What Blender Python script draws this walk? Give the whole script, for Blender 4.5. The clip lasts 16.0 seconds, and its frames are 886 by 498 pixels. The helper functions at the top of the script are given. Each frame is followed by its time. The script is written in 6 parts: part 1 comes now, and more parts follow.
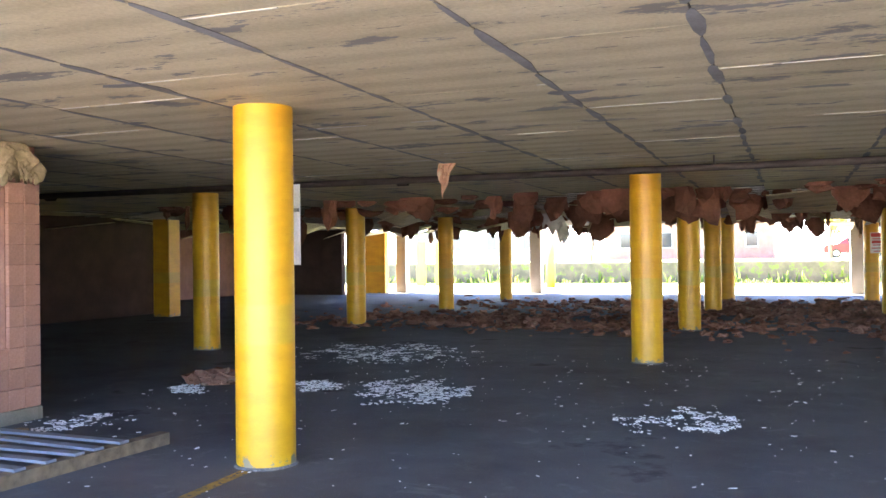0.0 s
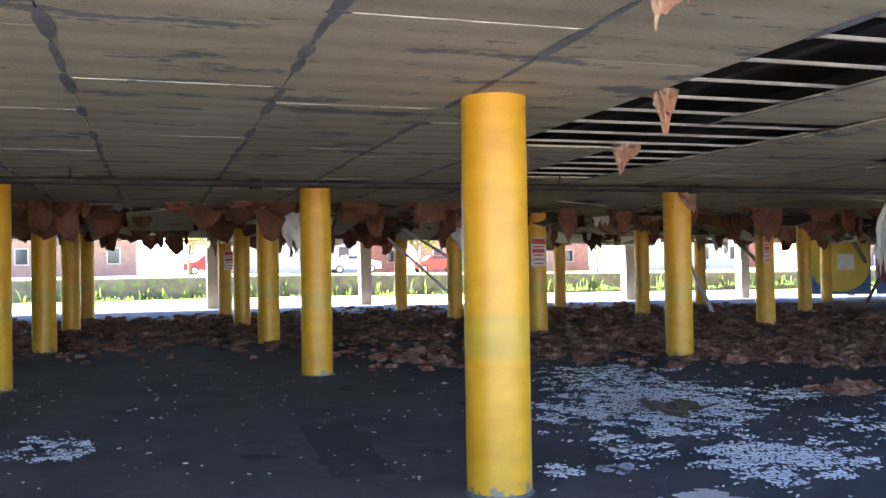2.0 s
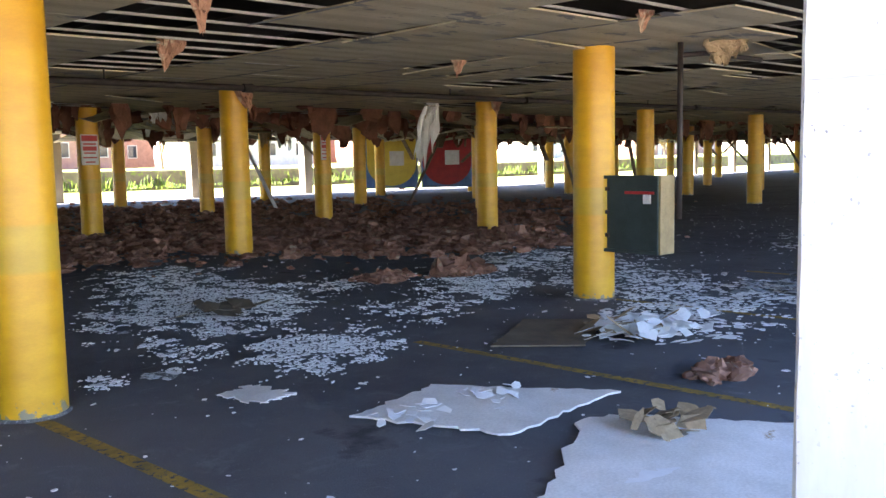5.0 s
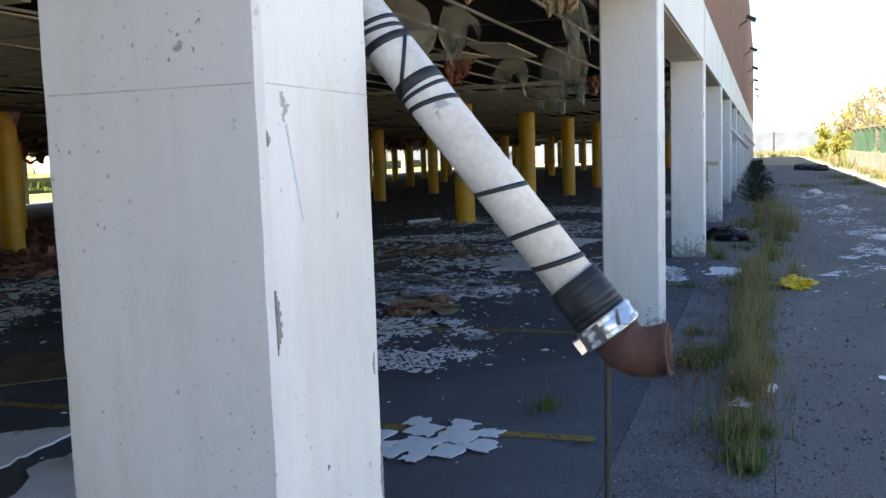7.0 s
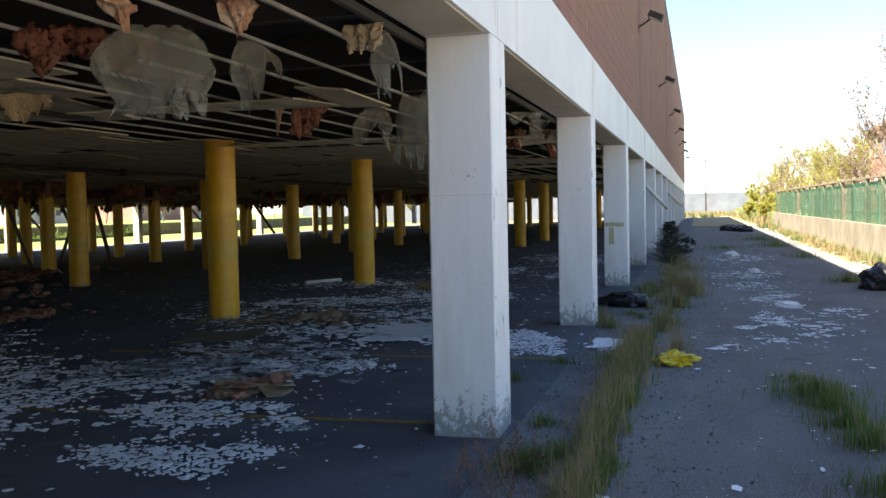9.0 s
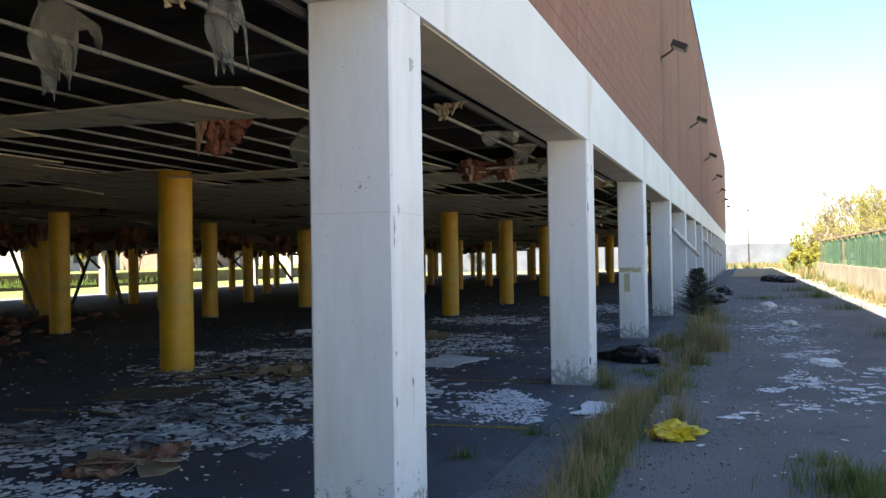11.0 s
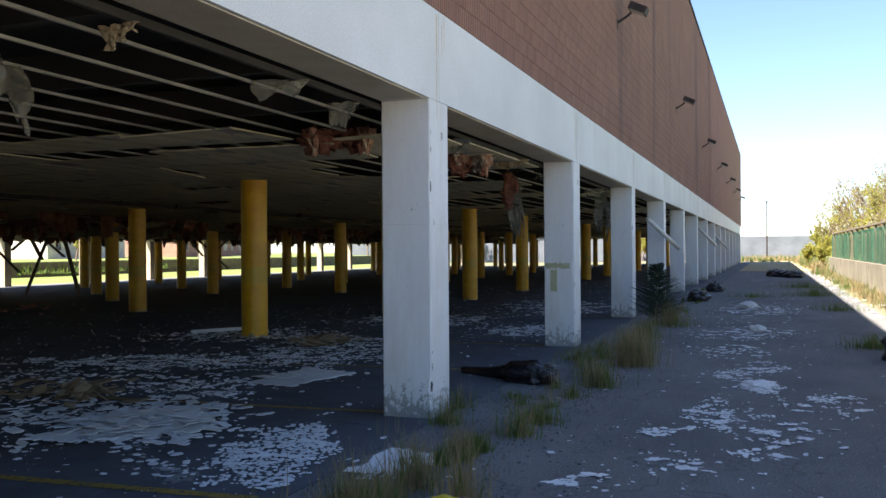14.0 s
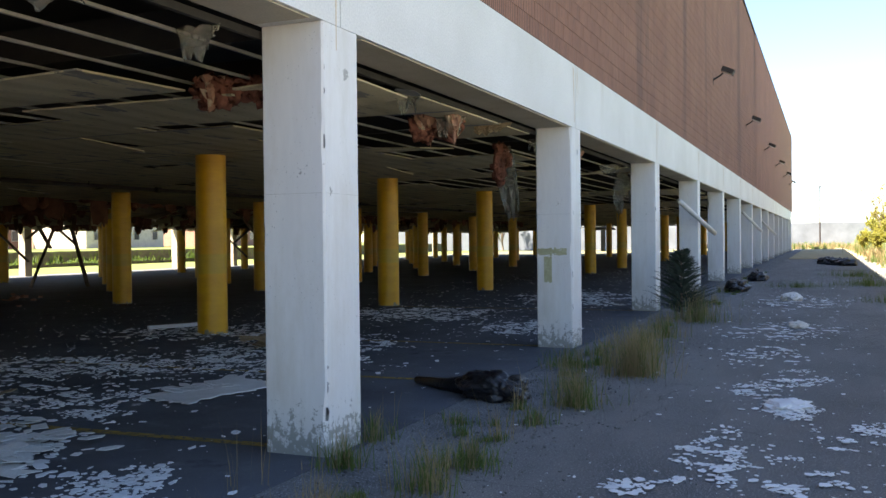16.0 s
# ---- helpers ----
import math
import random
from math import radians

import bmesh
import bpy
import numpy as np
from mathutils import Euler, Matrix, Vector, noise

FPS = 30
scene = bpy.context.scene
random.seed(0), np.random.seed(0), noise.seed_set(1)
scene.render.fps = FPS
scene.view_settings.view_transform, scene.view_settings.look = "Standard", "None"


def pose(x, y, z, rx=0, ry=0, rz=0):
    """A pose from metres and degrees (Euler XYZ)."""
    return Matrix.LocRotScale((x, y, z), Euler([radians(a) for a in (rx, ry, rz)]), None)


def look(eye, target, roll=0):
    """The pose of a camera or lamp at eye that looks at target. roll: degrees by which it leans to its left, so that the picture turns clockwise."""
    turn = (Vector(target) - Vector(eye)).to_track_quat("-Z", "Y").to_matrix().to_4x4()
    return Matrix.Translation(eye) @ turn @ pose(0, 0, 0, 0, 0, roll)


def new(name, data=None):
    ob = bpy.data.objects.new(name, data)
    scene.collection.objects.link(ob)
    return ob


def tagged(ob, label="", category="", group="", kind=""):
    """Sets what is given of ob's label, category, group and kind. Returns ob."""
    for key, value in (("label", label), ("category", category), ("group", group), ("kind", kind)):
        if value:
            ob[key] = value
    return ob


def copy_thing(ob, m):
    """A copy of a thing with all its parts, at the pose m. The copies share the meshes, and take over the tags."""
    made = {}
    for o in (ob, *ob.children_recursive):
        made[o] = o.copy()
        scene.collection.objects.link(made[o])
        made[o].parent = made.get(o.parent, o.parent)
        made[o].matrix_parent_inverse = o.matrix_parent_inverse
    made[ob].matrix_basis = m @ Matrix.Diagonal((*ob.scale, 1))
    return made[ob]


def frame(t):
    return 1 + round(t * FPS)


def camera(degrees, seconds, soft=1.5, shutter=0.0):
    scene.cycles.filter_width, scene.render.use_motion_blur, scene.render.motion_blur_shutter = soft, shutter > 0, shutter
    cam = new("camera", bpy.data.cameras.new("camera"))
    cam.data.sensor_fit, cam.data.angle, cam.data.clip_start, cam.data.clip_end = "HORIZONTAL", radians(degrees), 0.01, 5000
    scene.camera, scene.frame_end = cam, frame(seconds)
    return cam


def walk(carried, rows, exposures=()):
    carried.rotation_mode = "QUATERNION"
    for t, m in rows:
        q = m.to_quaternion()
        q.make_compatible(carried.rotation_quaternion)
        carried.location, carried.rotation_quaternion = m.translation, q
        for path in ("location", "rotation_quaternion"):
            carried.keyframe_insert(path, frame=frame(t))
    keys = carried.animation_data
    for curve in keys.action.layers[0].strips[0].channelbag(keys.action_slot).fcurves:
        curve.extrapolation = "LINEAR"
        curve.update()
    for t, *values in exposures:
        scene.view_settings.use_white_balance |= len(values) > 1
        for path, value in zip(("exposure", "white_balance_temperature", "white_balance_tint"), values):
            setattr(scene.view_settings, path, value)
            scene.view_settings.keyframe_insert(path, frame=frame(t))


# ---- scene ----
cam = camera(52.2, 16.0)

PATH = [
    (0, (-8.257, -0.309, 1.581), (-8.976, 1.557, 1.598), -0.7),
    (0.5, (-8.238, -0.206, 1.61), (-8.742, 1.728, 1.684), -0.6),
    (1, (-8.29, -0.308, 1.639), (-8.441, 1.679, 1.813), -0.7),
    (1.5, (-8.227, -0.275, 1.566), (-7.882, 1.687, 1.741), -0.8),
    (2, (-8.205, -0.208, 1.582), (-7.595, 1.696, 1.618), -0.9),
    (2.5, (-8.182, -0.204, 1.586), (-7.523, 1.682, 1.505), -0.7),
    (3, (-8.144, -0.208, 1.59), (-7.36, 1.626, 1.433), -0.8),
    (3.5, (-8.14, -0.244, 1.602), (-7.134, 1.475, 1.413), -0.8),
    (3.7, (-8.123, -0.251, 1.609), (-7.032, 1.413, 1.413), -0.9),
    (5.8, (-7.955, -0.374, 1.631), (-6.382, 0.844, 1.428), -1.5),
    (6, (-7.939, -0.44, 1.63), (-6.303, 0.692, 1.427), -1.7),
    (6.5, (-7.789, -0.646, 1.626), (-6.005, 0.231, 1.413), -1.6),
    (7, (-7.484, -0.781, 1.636), (-5.609, -0.118, 1.426), -1.9),
    (7.5, (-7.229, -0.889, 1.647), (-5.318, -0.325, 1.476), -1.4),
    (8, (-6.9, -1.078, 1.619), (-4.984, -0.521, 1.489), -1.3),
    (8.5, (-6.559, -1.274, 1.602), (-4.64, -0.725, 1.482), -1.2),
    (9, (-6.125, -1.376, 1.634), (-4.203, -0.832, 1.545), -1.2),
    (9.2, (-5.928, -1.425, 1.639), (-4.009, -0.864, 1.575), -1.3),
    (11.3, (-3.878, -1.751, 1.456), (-1.978, -1.123, 1.485), -0.9),
    (11.5, (-3.626, -1.799, 1.452), (-1.715, -1.209, 1.484), -1.0),
    (12, (-3.209, -2.007, 1.460), (-1.271, -1.515, 1.509), -0.9),
    (12.5, (-2.740, -2.264, 1.467), (-0.798, -1.792, 1.547), -0.9),
    (13, (-2.254, -2.517, 1.501), (-0.32, -2.015, 1.592), -0.9),
    (13.5, (-1.813, -2.75, 1.513), (0.092, -2.146, 1.58), -0.5),
    (14, (-1.289, -2.835, 1.492), (0.591, -2.153, 1.495), -0.4),
    (14.5, (-0.697, -2.947, 1.476), (1.177, -2.251, 1.438), -0.4),
    (15, (-0.07, -2.951, 1.469), (1.803, -2.252, 1.43), -0.4),
    (15.5, (0.515, -2.981, 1.466), (2.38, -2.261, 1.436), -0.4),
    (16, (1.101, -2.996, 1.414), (2.943, -2.216, 1.393), -0.6),
]
walk(cam, [(t, look(eye, target, roll)) for t, eye, target, roll in PATH],
     [(0, 5.58, 6350, 23), (0.5, 5.5, 6350, 22), (1, 5.00, 5850, 21), (1.5, 4.43, 5450, 20), (2, 4.65, 5900, 22), (3, 5.04, 6350, 27), (3.7, 4.95, 6450, 27), (5.8, 4.03, 6850, 16), (6.5, 3.23, 7000, 14), (7, 2.76, 7000, 12), (8, 1.90, 7050, 13), (8.6, 2.26, 7050, 13), (9.2, 2.58, 7000, 12), (11.3, 2.6, 7000, 12),
      (12, 2.03, 6350, 10), (12.5, 1.70, 6100, 13), (13.2, 1.58, 6150, 14), (13.6, 1.73, 6300, 13), (14.5, 2.56, 7100, 12), (16, 2.63, 7200, 12)])

# ---- light ----
SUN_EL, SUN_AZ = 55.0, -52.0         # height, and turn from +y towards +x
world = bpy.data.worlds.new("world")
scene.world = world
world.use_nodes = True
wn = world.node_tree
sky = wn.nodes.new("ShaderNodeTexSky")
sky.sky_type, sky.sun_disc = "NISHITA", False
sky.sun_elevation, sky.sun_rotation = radians(SUN_EL), radians(SUN_AZ)
sky.air_density, sky.dust_density, sky.ozone_density, sky.altitude = 0.85, 0.05, 3.0, 900
wn.nodes["Background"].inputs["Strength"].default_value = 0.068
wn.links.new(sky.outputs[0], wn.nodes["Background"].inputs["Color"])
sun = new("sun", bpy.data.lights.new("sun", "SUN"))
sun.data.energy, sun.data.angle, sun.data.color = 5.0, radians(0.5), (1.0, 0.95, 0.87)
sun_way = Vector((math.sin(radians(SUN_AZ)) * math.cos(radians(SUN_EL)), math.cos(radians(SUN_AZ)) * math.cos(radians(SUN_EL)), math.sin(radians(SUN_EL))))
sun.matrix_world = look(sun_way * 60, (0, 0, 0))


# ---- materials ----
def ramp(nt, fac, stops):
    r = nt.nodes.new("ShaderNodeValToRGB")
    el = r.color_ramp.elements
    while len(el) < len(stops):
        el.new(0.5)
    for e, (p, c) in zip(el, stops):
        e.position, e.color = p, (*c, 1) if len(c) == 3 else c
    nt.links.new(fac, r.inputs[0])
    return r.outputs[0]


def noise_tex(nt, scale, detail=4, rough=0.55, stretch=(1, 1, 1), coord="Object", warp=0.0):
    tc = nt.nodes.new("ShaderNodeTexCoord")
    mp = nt.nodes.new("ShaderNodeMapping")
    mp.inputs["Scale"].default_value = stretch
    nt.links.new(tc.outputs[coord], mp.inputs[0])
    n = nt.nodes.new("ShaderNodeTexNoise")
    n.inputs["Scale"].default_value, n.inputs["Detail"].default_value, n.inputs["Roughness"].default_value = scale, detail, rough
    n.inputs["Distortion"].default_value = warp
    nt.links.new(mp.outputs[0], n.inputs["Vector"])
    return n.outputs["Fac"]


def blend(nt, fac, a, b, kind="MIX"):
    m = nt.nodes.new("ShaderNodeMix")
    m.data_type, m.blend_type = "RGBA", kind
    for sock, v in ((m.inputs[0], fac), (m.inputs[6], a), (m.inputs[7], b)):
        if isinstance(v, (int, float)):
            sock.default_value = v
        elif isinstance(v, tuple):
            sock.default_value = (*v, 1)
        else:
            nt.links.new(v, sock)
    return m.outputs[2]


def surface(name, base, dark=None, scale=3.0, rough=0.8, grain=60.0, bump=0.15, metal=0.0, spots=None, spot_scale=8.0, spot_at=0.62,
            stretch=(1, 1, 1), island=0.0, piece=0.0, coord="Object", extra=None, depth=0.01, spec=0.5, mix=0.35):
    """Base colour with broad variation (dark), grain and relief, optional spots of another colour."""
    m = bpy.data.materials.new(name)
    m.use_nodes = True
    nt = m.node_tree
    bs = nt.nodes["Principled BSDF"]
    dark = dark or tuple(c * 0.7 for c in base)
    broad = noise_tex(nt, scale, 5, 0.6, stretch, coord)
    fine = noise_tex(nt, grain, 3, 0.6, stretch, coord)
    col = ramp(nt, broad, [(0.35, dark), (0.68, base)])
    col = blend(nt, mix, col, ramp(nt, fine, [(0.3, (0.45, 0.45, 0.45)), (0.7, (1, 1, 1))]), "MULTIPLY")
    if spots:
        s = noise_tex(nt, spot_scale, 6, 0.65, stretch, coord)
        col = blend(nt, ramp(nt, s, [(spot_at, (0, 0, 0)), (spot_at + 0.03, (1, 1, 1))]), col, spots)
    if extra:
        col = extra(nt, col)
    for amount, node, out in ((island, "ShaderNodeNewGeometry", "Random Per Island"), (piece, "ShaderNodeObjectInfo", "Random")):
        if amount:
            g = nt.nodes.new(node)
            col = blend(nt, 1.0, col, ramp(nt, g.outputs[out], [(0, (1 - amount,) * 3), (1, (1, 1, 1))]), "MULTIPLY")
    nt.links.new(col, bs.inputs["Base Color"])
    bs.inputs["Roughness"].default_value, bs.inputs["Metallic"].default_value = rough, metal
    bs.inputs["Specular IOR Level"].default_value = spec
    if bump:
        b = nt.nodes.new("ShaderNodeBump")
        b.inputs["Strength"].default_value, b.inputs["Distance"].default_value = bump, depth
        nt.links.new(fine, b.inputs["Height"])
        nt.links.new(b.outputs[0], bs.inputs["Normal"])
    return m


def height_ramp(lo, hi, colour, noisy=4.0, most=0.32):
    """Wear that follows the object's own height, broken up by noise."""
    def add(nt, col):
        tc = nt.nodes.new("ShaderNodeTexCoord")
        sep = nt.nodes.new("ShaderNodeSeparateXYZ")
        nt.links.new(tc.outputs["Object"], sep.inputs[0])
        mr = nt.nodes.new("ShaderNodeMapRange")
        mr.inputs["From Min"].default_value, mr.inputs["From Max"].default_value = lo, hi
        mr.inputs["To Min"].default_value, mr.inputs["To Max"].default_value = most, -0.25
        nt.links.new(sep.outputs[2], mr.inputs[0])
        ad = nt.nodes.new("ShaderNodeMath")
        nt.links.new(mr.outputs[0], ad.inputs[0])
        nt.links.new(noise_tex(nt, noisy, 6, 0.7), ad.inputs[1])
        return blend(nt, ramp(nt, ad.outputs[0], [(0.62, (0, 0, 0)), (0.66, (1, 1, 1))]), col, colour)
    return add


def band_tint(lo, hi, colour, inner):
    """A faded tint round a column between two heights, after other wear."""
    def add(nt, col):
        tc = nt.nodes.new("ShaderNodeTexCoord")
        sep = nt.nodes.new("ShaderNodeSeparateXYZ")
        nt.links.new(tc.outputs["Object"], sep.inputs[0])
        mr = nt.nodes.new("ShaderNodeMapRange")
        mr.inputs["From Min"].default_value, mr.inputs["From Max"].default_value = 0.0, 2.75
        nt.links.new(sep.outputs[2], mr.inputs[0])
        a, b = lo / 2.75, hi / 2.75
        f = ramp(nt, mr.outputs[0], [(a - 0.01, (0, 0, 0)), (a, (0.3, 0.3, 0.3)), (b, (0.3, 0.3, 0.3)), (b + 0.01, (0, 0, 0))])
        return inner(nt, blend(nt, f, col, colour))
    return add


def streaks(colour, scale=1.2, at=0.6, stretch=(1, 1, 0.06)):
    def add(nt, col):
        s = noise_tex(nt, scale, 5, 0.65, stretch)
        return blend(nt, ramp(nt, s, [(at, (0, 0, 0)), (at + 0.12, (0.75, 0.75, 0.75))]), col, colour)
    return add


def ribbed(nt, col):
    """Narrow vertical ribs of split-face block, the shade in their grooves painted as dark bands."""
    tc = nt.nodes.new("ShaderNodeTexCoord")
    w = nt.nodes.new("ShaderNodeTexWave")
    w.inputs["Scale"].default_value, w.inputs["Distortion"].default_value = 5.4, 0.8
    w.inputs["Detail Scale"].default_value = 6.0
    nt.links.new(tc.outputs["Object"], w.inputs["Vector"])
    col = blend(nt, ramp(nt, w.outputs["Fac"], [(0.1, (0.85, 0.85, 0.85)), (0.5, (0, 0, 0))]), col, (0.09, 0.045, 0.035))
    col = streaks((0.16, 0.085, 0.065), 2.4, 0.55, (1, 1, 0.12))(nt, col)
    return streaks((0.10, 0.055, 0.045), 0.5, 0.56, (1, 1, 0.05))(nt, col)


def floor_marks(nt, col):
    """Dust drifts, oil stains and pale specks on the asphalt."""
    big = noise_tex(nt, 0.35, 6, 0.65)
    col = blend(nt, ramp(nt, big, [(0.42, (0, 0, 0)), (0.62, (0.8, 0.8, 0.8))]), col, (0.115, 0.12, 0.135))
    drift = noise_tex(nt, 2.6, 9, 0.78, warp=0.6)
    col = blend(nt, ramp(nt, drift, [(0.55, (0, 0, 0)), (0.72, (0.7, 0.7, 0.7))]), col, (0.19, 0.195, 0.205))
    oil = noise_tex(nt, 0.9, 5, 0.6)
    col = blend(nt, ramp(nt, oil, [(0.62, (0, 0, 0)), (0.68, (0.75, 0.75, 0.75))]), col, (0.022, 0.023, 0.027))
    speck = noise_tex(nt, 46.0, 3, 0.8)
    col = blend(nt, ramp(nt, speck, [(0.67, (0, 0, 0)), (0.7, (0.8, 0.8, 0.8))]), col, (0.42, 0.43, 0.43))
    return col


def cracked(nt, col):
    """Worn pale wheel tracks, and thin dark cracks."""
    broad = noise_tex(nt, 0.5, 6, 0.7, (0.25, 1, 1))
    col = blend(nt, ramp(nt, broad, [(0.45, (0, 0, 0)), (0.7, (0.7, 0.7, 0.7))]), col, (0.24, 0.236, 0.228))
    tc = nt.nodes.new("ShaderNodeTexCoord")
    wobble = nt.nodes.new("ShaderNodeTexNoise")
    wobble.inputs["Scale"].default_value = 1.7
    mixv = nt.nodes.new("ShaderNodeVectorMath")
    mixv.operation = "MULTIPLY_ADD"
    mixv.inputs[1].default_value = (0.8, 0.8, 0.8)
    nt.links.new(tc.outputs["Object"], wobble.inputs["Vector"])
    nt.links.new(wobble.outputs["Color"], mixv.inputs[0])
    nt.links.new(tc.outputs["Object"], mixv.inputs[2])
    vo = nt.nodes.new("ShaderNodeTexVoronoi")
    vo.feature = "DISTANCE_TO_EDGE"
    vo.inputs["Scale"].default_value = 0.45
    nt.links.new(mixv.outputs[0], vo.inputs["Vector"])
    return blend(nt, ramp(nt, vo.outputs["Distance"], [(0.0, (0.6, 0.6, 0.6)), (0.005, (0, 0, 0))]), col, (0.06, 0.06, 0.06))


def paper_and_ripple_shade(nt, col):
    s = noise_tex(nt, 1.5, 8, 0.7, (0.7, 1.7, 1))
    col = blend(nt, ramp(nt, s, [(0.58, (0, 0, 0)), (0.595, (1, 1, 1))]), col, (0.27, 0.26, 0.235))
    # Dark bands paint the shade of ripples across the boards.
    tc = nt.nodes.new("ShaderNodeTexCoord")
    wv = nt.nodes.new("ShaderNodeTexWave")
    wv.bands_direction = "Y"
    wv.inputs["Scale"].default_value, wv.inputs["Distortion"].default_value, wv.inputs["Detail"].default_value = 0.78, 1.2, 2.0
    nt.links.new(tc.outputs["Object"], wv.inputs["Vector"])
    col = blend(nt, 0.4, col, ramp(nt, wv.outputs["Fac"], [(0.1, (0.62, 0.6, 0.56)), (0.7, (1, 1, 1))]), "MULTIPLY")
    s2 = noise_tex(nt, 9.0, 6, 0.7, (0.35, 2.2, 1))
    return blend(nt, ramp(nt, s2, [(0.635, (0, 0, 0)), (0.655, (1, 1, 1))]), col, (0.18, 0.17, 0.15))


def pitted(nt, col):
    """Small pits and bare spots where the paint has gone, more of them near the foot."""
    pit = noise_tex(nt, 58, 2, 0.5)
    where = ramp(nt, noise_tex(nt, 3.1, 4, 0.6), [(0.46, (0, 0, 0)), (0.62, (0.9, 0.9, 0.9))])
    dots = blend(nt, 1.0, ramp(nt, pit, [(0.67, (0, 0, 0)), (0.7, (1, 1, 1))]), where, "MULTIPLY")
    col = blend(nt, dots, col, (0.25, 0.24, 0.23))
    grime = noise_tex(nt, 2.2, 6, 0.7, (1, 1, 0.35))
    col = blend(nt, ramp(nt, grime, [(0.47, (0, 0, 0)), (0.72, (0.65, 0.65, 0.65))]), col, (0.54, 0.5, 0.42))
    bare = noise_tex(nt, 5.0, 6, 0.6)
    col = blend(nt, ramp(nt, bare, [(0.685, (0, 0, 0)), (0.695, (1, 1, 1))]), col, (0.34, 0.335, 0.31))
    return height_ramp(0.0, 0.75, (0.33, 0.325, 0.29), 17, 0.24)(nt, col)


M = {}
M["floor"] = surface("asphalt_inside", (0.128, 0.134, 0.148), (0.074, 0.078, 0.088), 0.9, 0.8, 80, 0.7, mix=0.55, extra=floor_marks, depth=0.01, spec=0.25)
M["drive"] = surface("asphalt_drive", (0.222, 0.216, 0.209), (0.14, 0.137, 0.134), 0.55, 0.9, 70, 1.0, spots=(0.36, 0.35, 0.34), spot_scale=75, spot_at=0.57, depth=0.02, extra=cracked, mix=0.75)
M["patch"] = surface("dark_asphalt_patch", (0.06, 0.065, 0.078), (0.04, 0.043, 0.053), 2, 0.85, 80, 0.6)
M["gravel"] = surface("gravel_edge", (0.225, 0.224, 0.222), (0.116, 0.117, 0.118), 1.6, 0.95, 60, 1.0, spots=(0.3, 0.31, 0.32), spot_scale=62, spot_at=0.57, mix=0.75, depth=0.02)
M["soil"] = surface("dry_soil", (0.26, 0.22, 0.15), (0.14, 0.12, 0.075), 1.2, 0.95, 30, 0.6, spots=(0.12, 0.16, 0.045), spot_scale=2.2, spot_at=0.53)
M["straw_soil"] = surface("straw_soil", (0.5, 0.41, 0.24), (0.34, 0.27, 0.15), 0.9, 0.95, 30, 0.6, spots=(0.2, 0.22, 0.07), spot_scale=1.3, spot_at=0.6)
M["lawn"] = surface("lawn", (0.19, 0.23, 0.055), (0.11, 0.15, 0.03), 0.6, 0.95, 40, 0.6, spots=(0.24, 0.21, 0.1), spot_scale=1.5, spot_at=0.62)
M["apron"] = surface("pale_concrete", (0.42, 0.37, 0.3), (0.33, 0.29, 0.23), 0.5, 0.9, 40, 0.2)
M["yellow"] = surface("yellow_paint", (0.75, 0.4, 0.013), (0.62, 0.31, 0.01), 2.0, 0.42, 45, 0.08, stretch=(1, 1, 2.5), spots=(0.3, 0.2, 0.06), spot_scale=9, spot_at=0.74, extra=band_tint(0.95, 1.22, (0.3, 0.34, 0.06), height_ramp(0.0, 0.3, (0.26, 0.22, 0.14), 12, 0.17)), mix=0.12)
M["yellow_line"] = surface("yellow_line_paint", (0.42, 0.26, 0.03), (0.2, 0.14, 0.03), 6, 0.85, 40, 0.2, spots=(0.06, 0.06, 0.06), spot_scale=20, spot_at=0.55)
M["white"] = surface("white_wall_paint", (0.78, 0.77, 0.74), (0.68, 0.67, 0.65), 1.6, 0.6, 22, 0.05, stretch=(1, 1, 0.2), extra=pitted, mix=0.07)
M["blue_smear"] = surface("blue_smear", (0.42, 0.52, 0.64), (0.6, 0.65, 0.68), 12, 0.7, 40, 0.05)
M["rust_run"] = surface("rust_run", (0.6, 0.45, 0.28), (0.7, 0.6, 0.45), 9, 0.8, 40, 0.05)
M["seam"] = surface("painted_seam", (0.74, 0.73, 0.7), (0.45, 0.43, 0.37), 7, 0.8, 40, 0.05)
M["chip"] = surface("bare_concrete", (0.36, 0.355, 0.33), (0.2, 0.2, 0.19), 14, 0.95, 60, 0.4)
M["mark"] = surface("olive_mark", (0.5, 0.49, 0.31), (0.42, 0.4, 0.23), 9, 0.8, 30, 0.1, spots=(0.6, 0.59, 0.5), spot_scale=22, spot_at=0.62)
M["beam"] = surface("white_beam_paint", (0.8, 0.79, 0.76), (0.68, 0.67, 0.63), 0.6, 0.6, 60, 0.1, extra=streaks((0.5, 0.45, 0.36), 1.6, 0.66))
# White paint tinted warm: bounced light on the far side put into the colour.
M["cream"] = surface("bounce_lit_white_paint", (0.56, 0.47, 0.34), (0.46, 0.38, 0.27), 1.2, 0.7, 60, 0.1)
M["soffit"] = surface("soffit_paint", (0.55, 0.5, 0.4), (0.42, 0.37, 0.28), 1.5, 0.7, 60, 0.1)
M["block"] = surface("ribbed_block", (0.44, 0.215, 0.14), (0.34, 0.155, 0.10), 0.8, 0.9, 50, 0.5, piece=0.12, island=0.08, extra=ribbed, depth=0.01)
M["crumb"] = surface("asphalt_crumb", (0.3, 0.29, 0.27), (0.16, 0.155, 0.15), 3, 0.95, 60, 0.3, island=0.6)
M["mortar"] = surface("mortar", (0.36, 0.18, 0.12), (0.25, 0.12, 0.085), 4, 0.95, 60, 0.3)
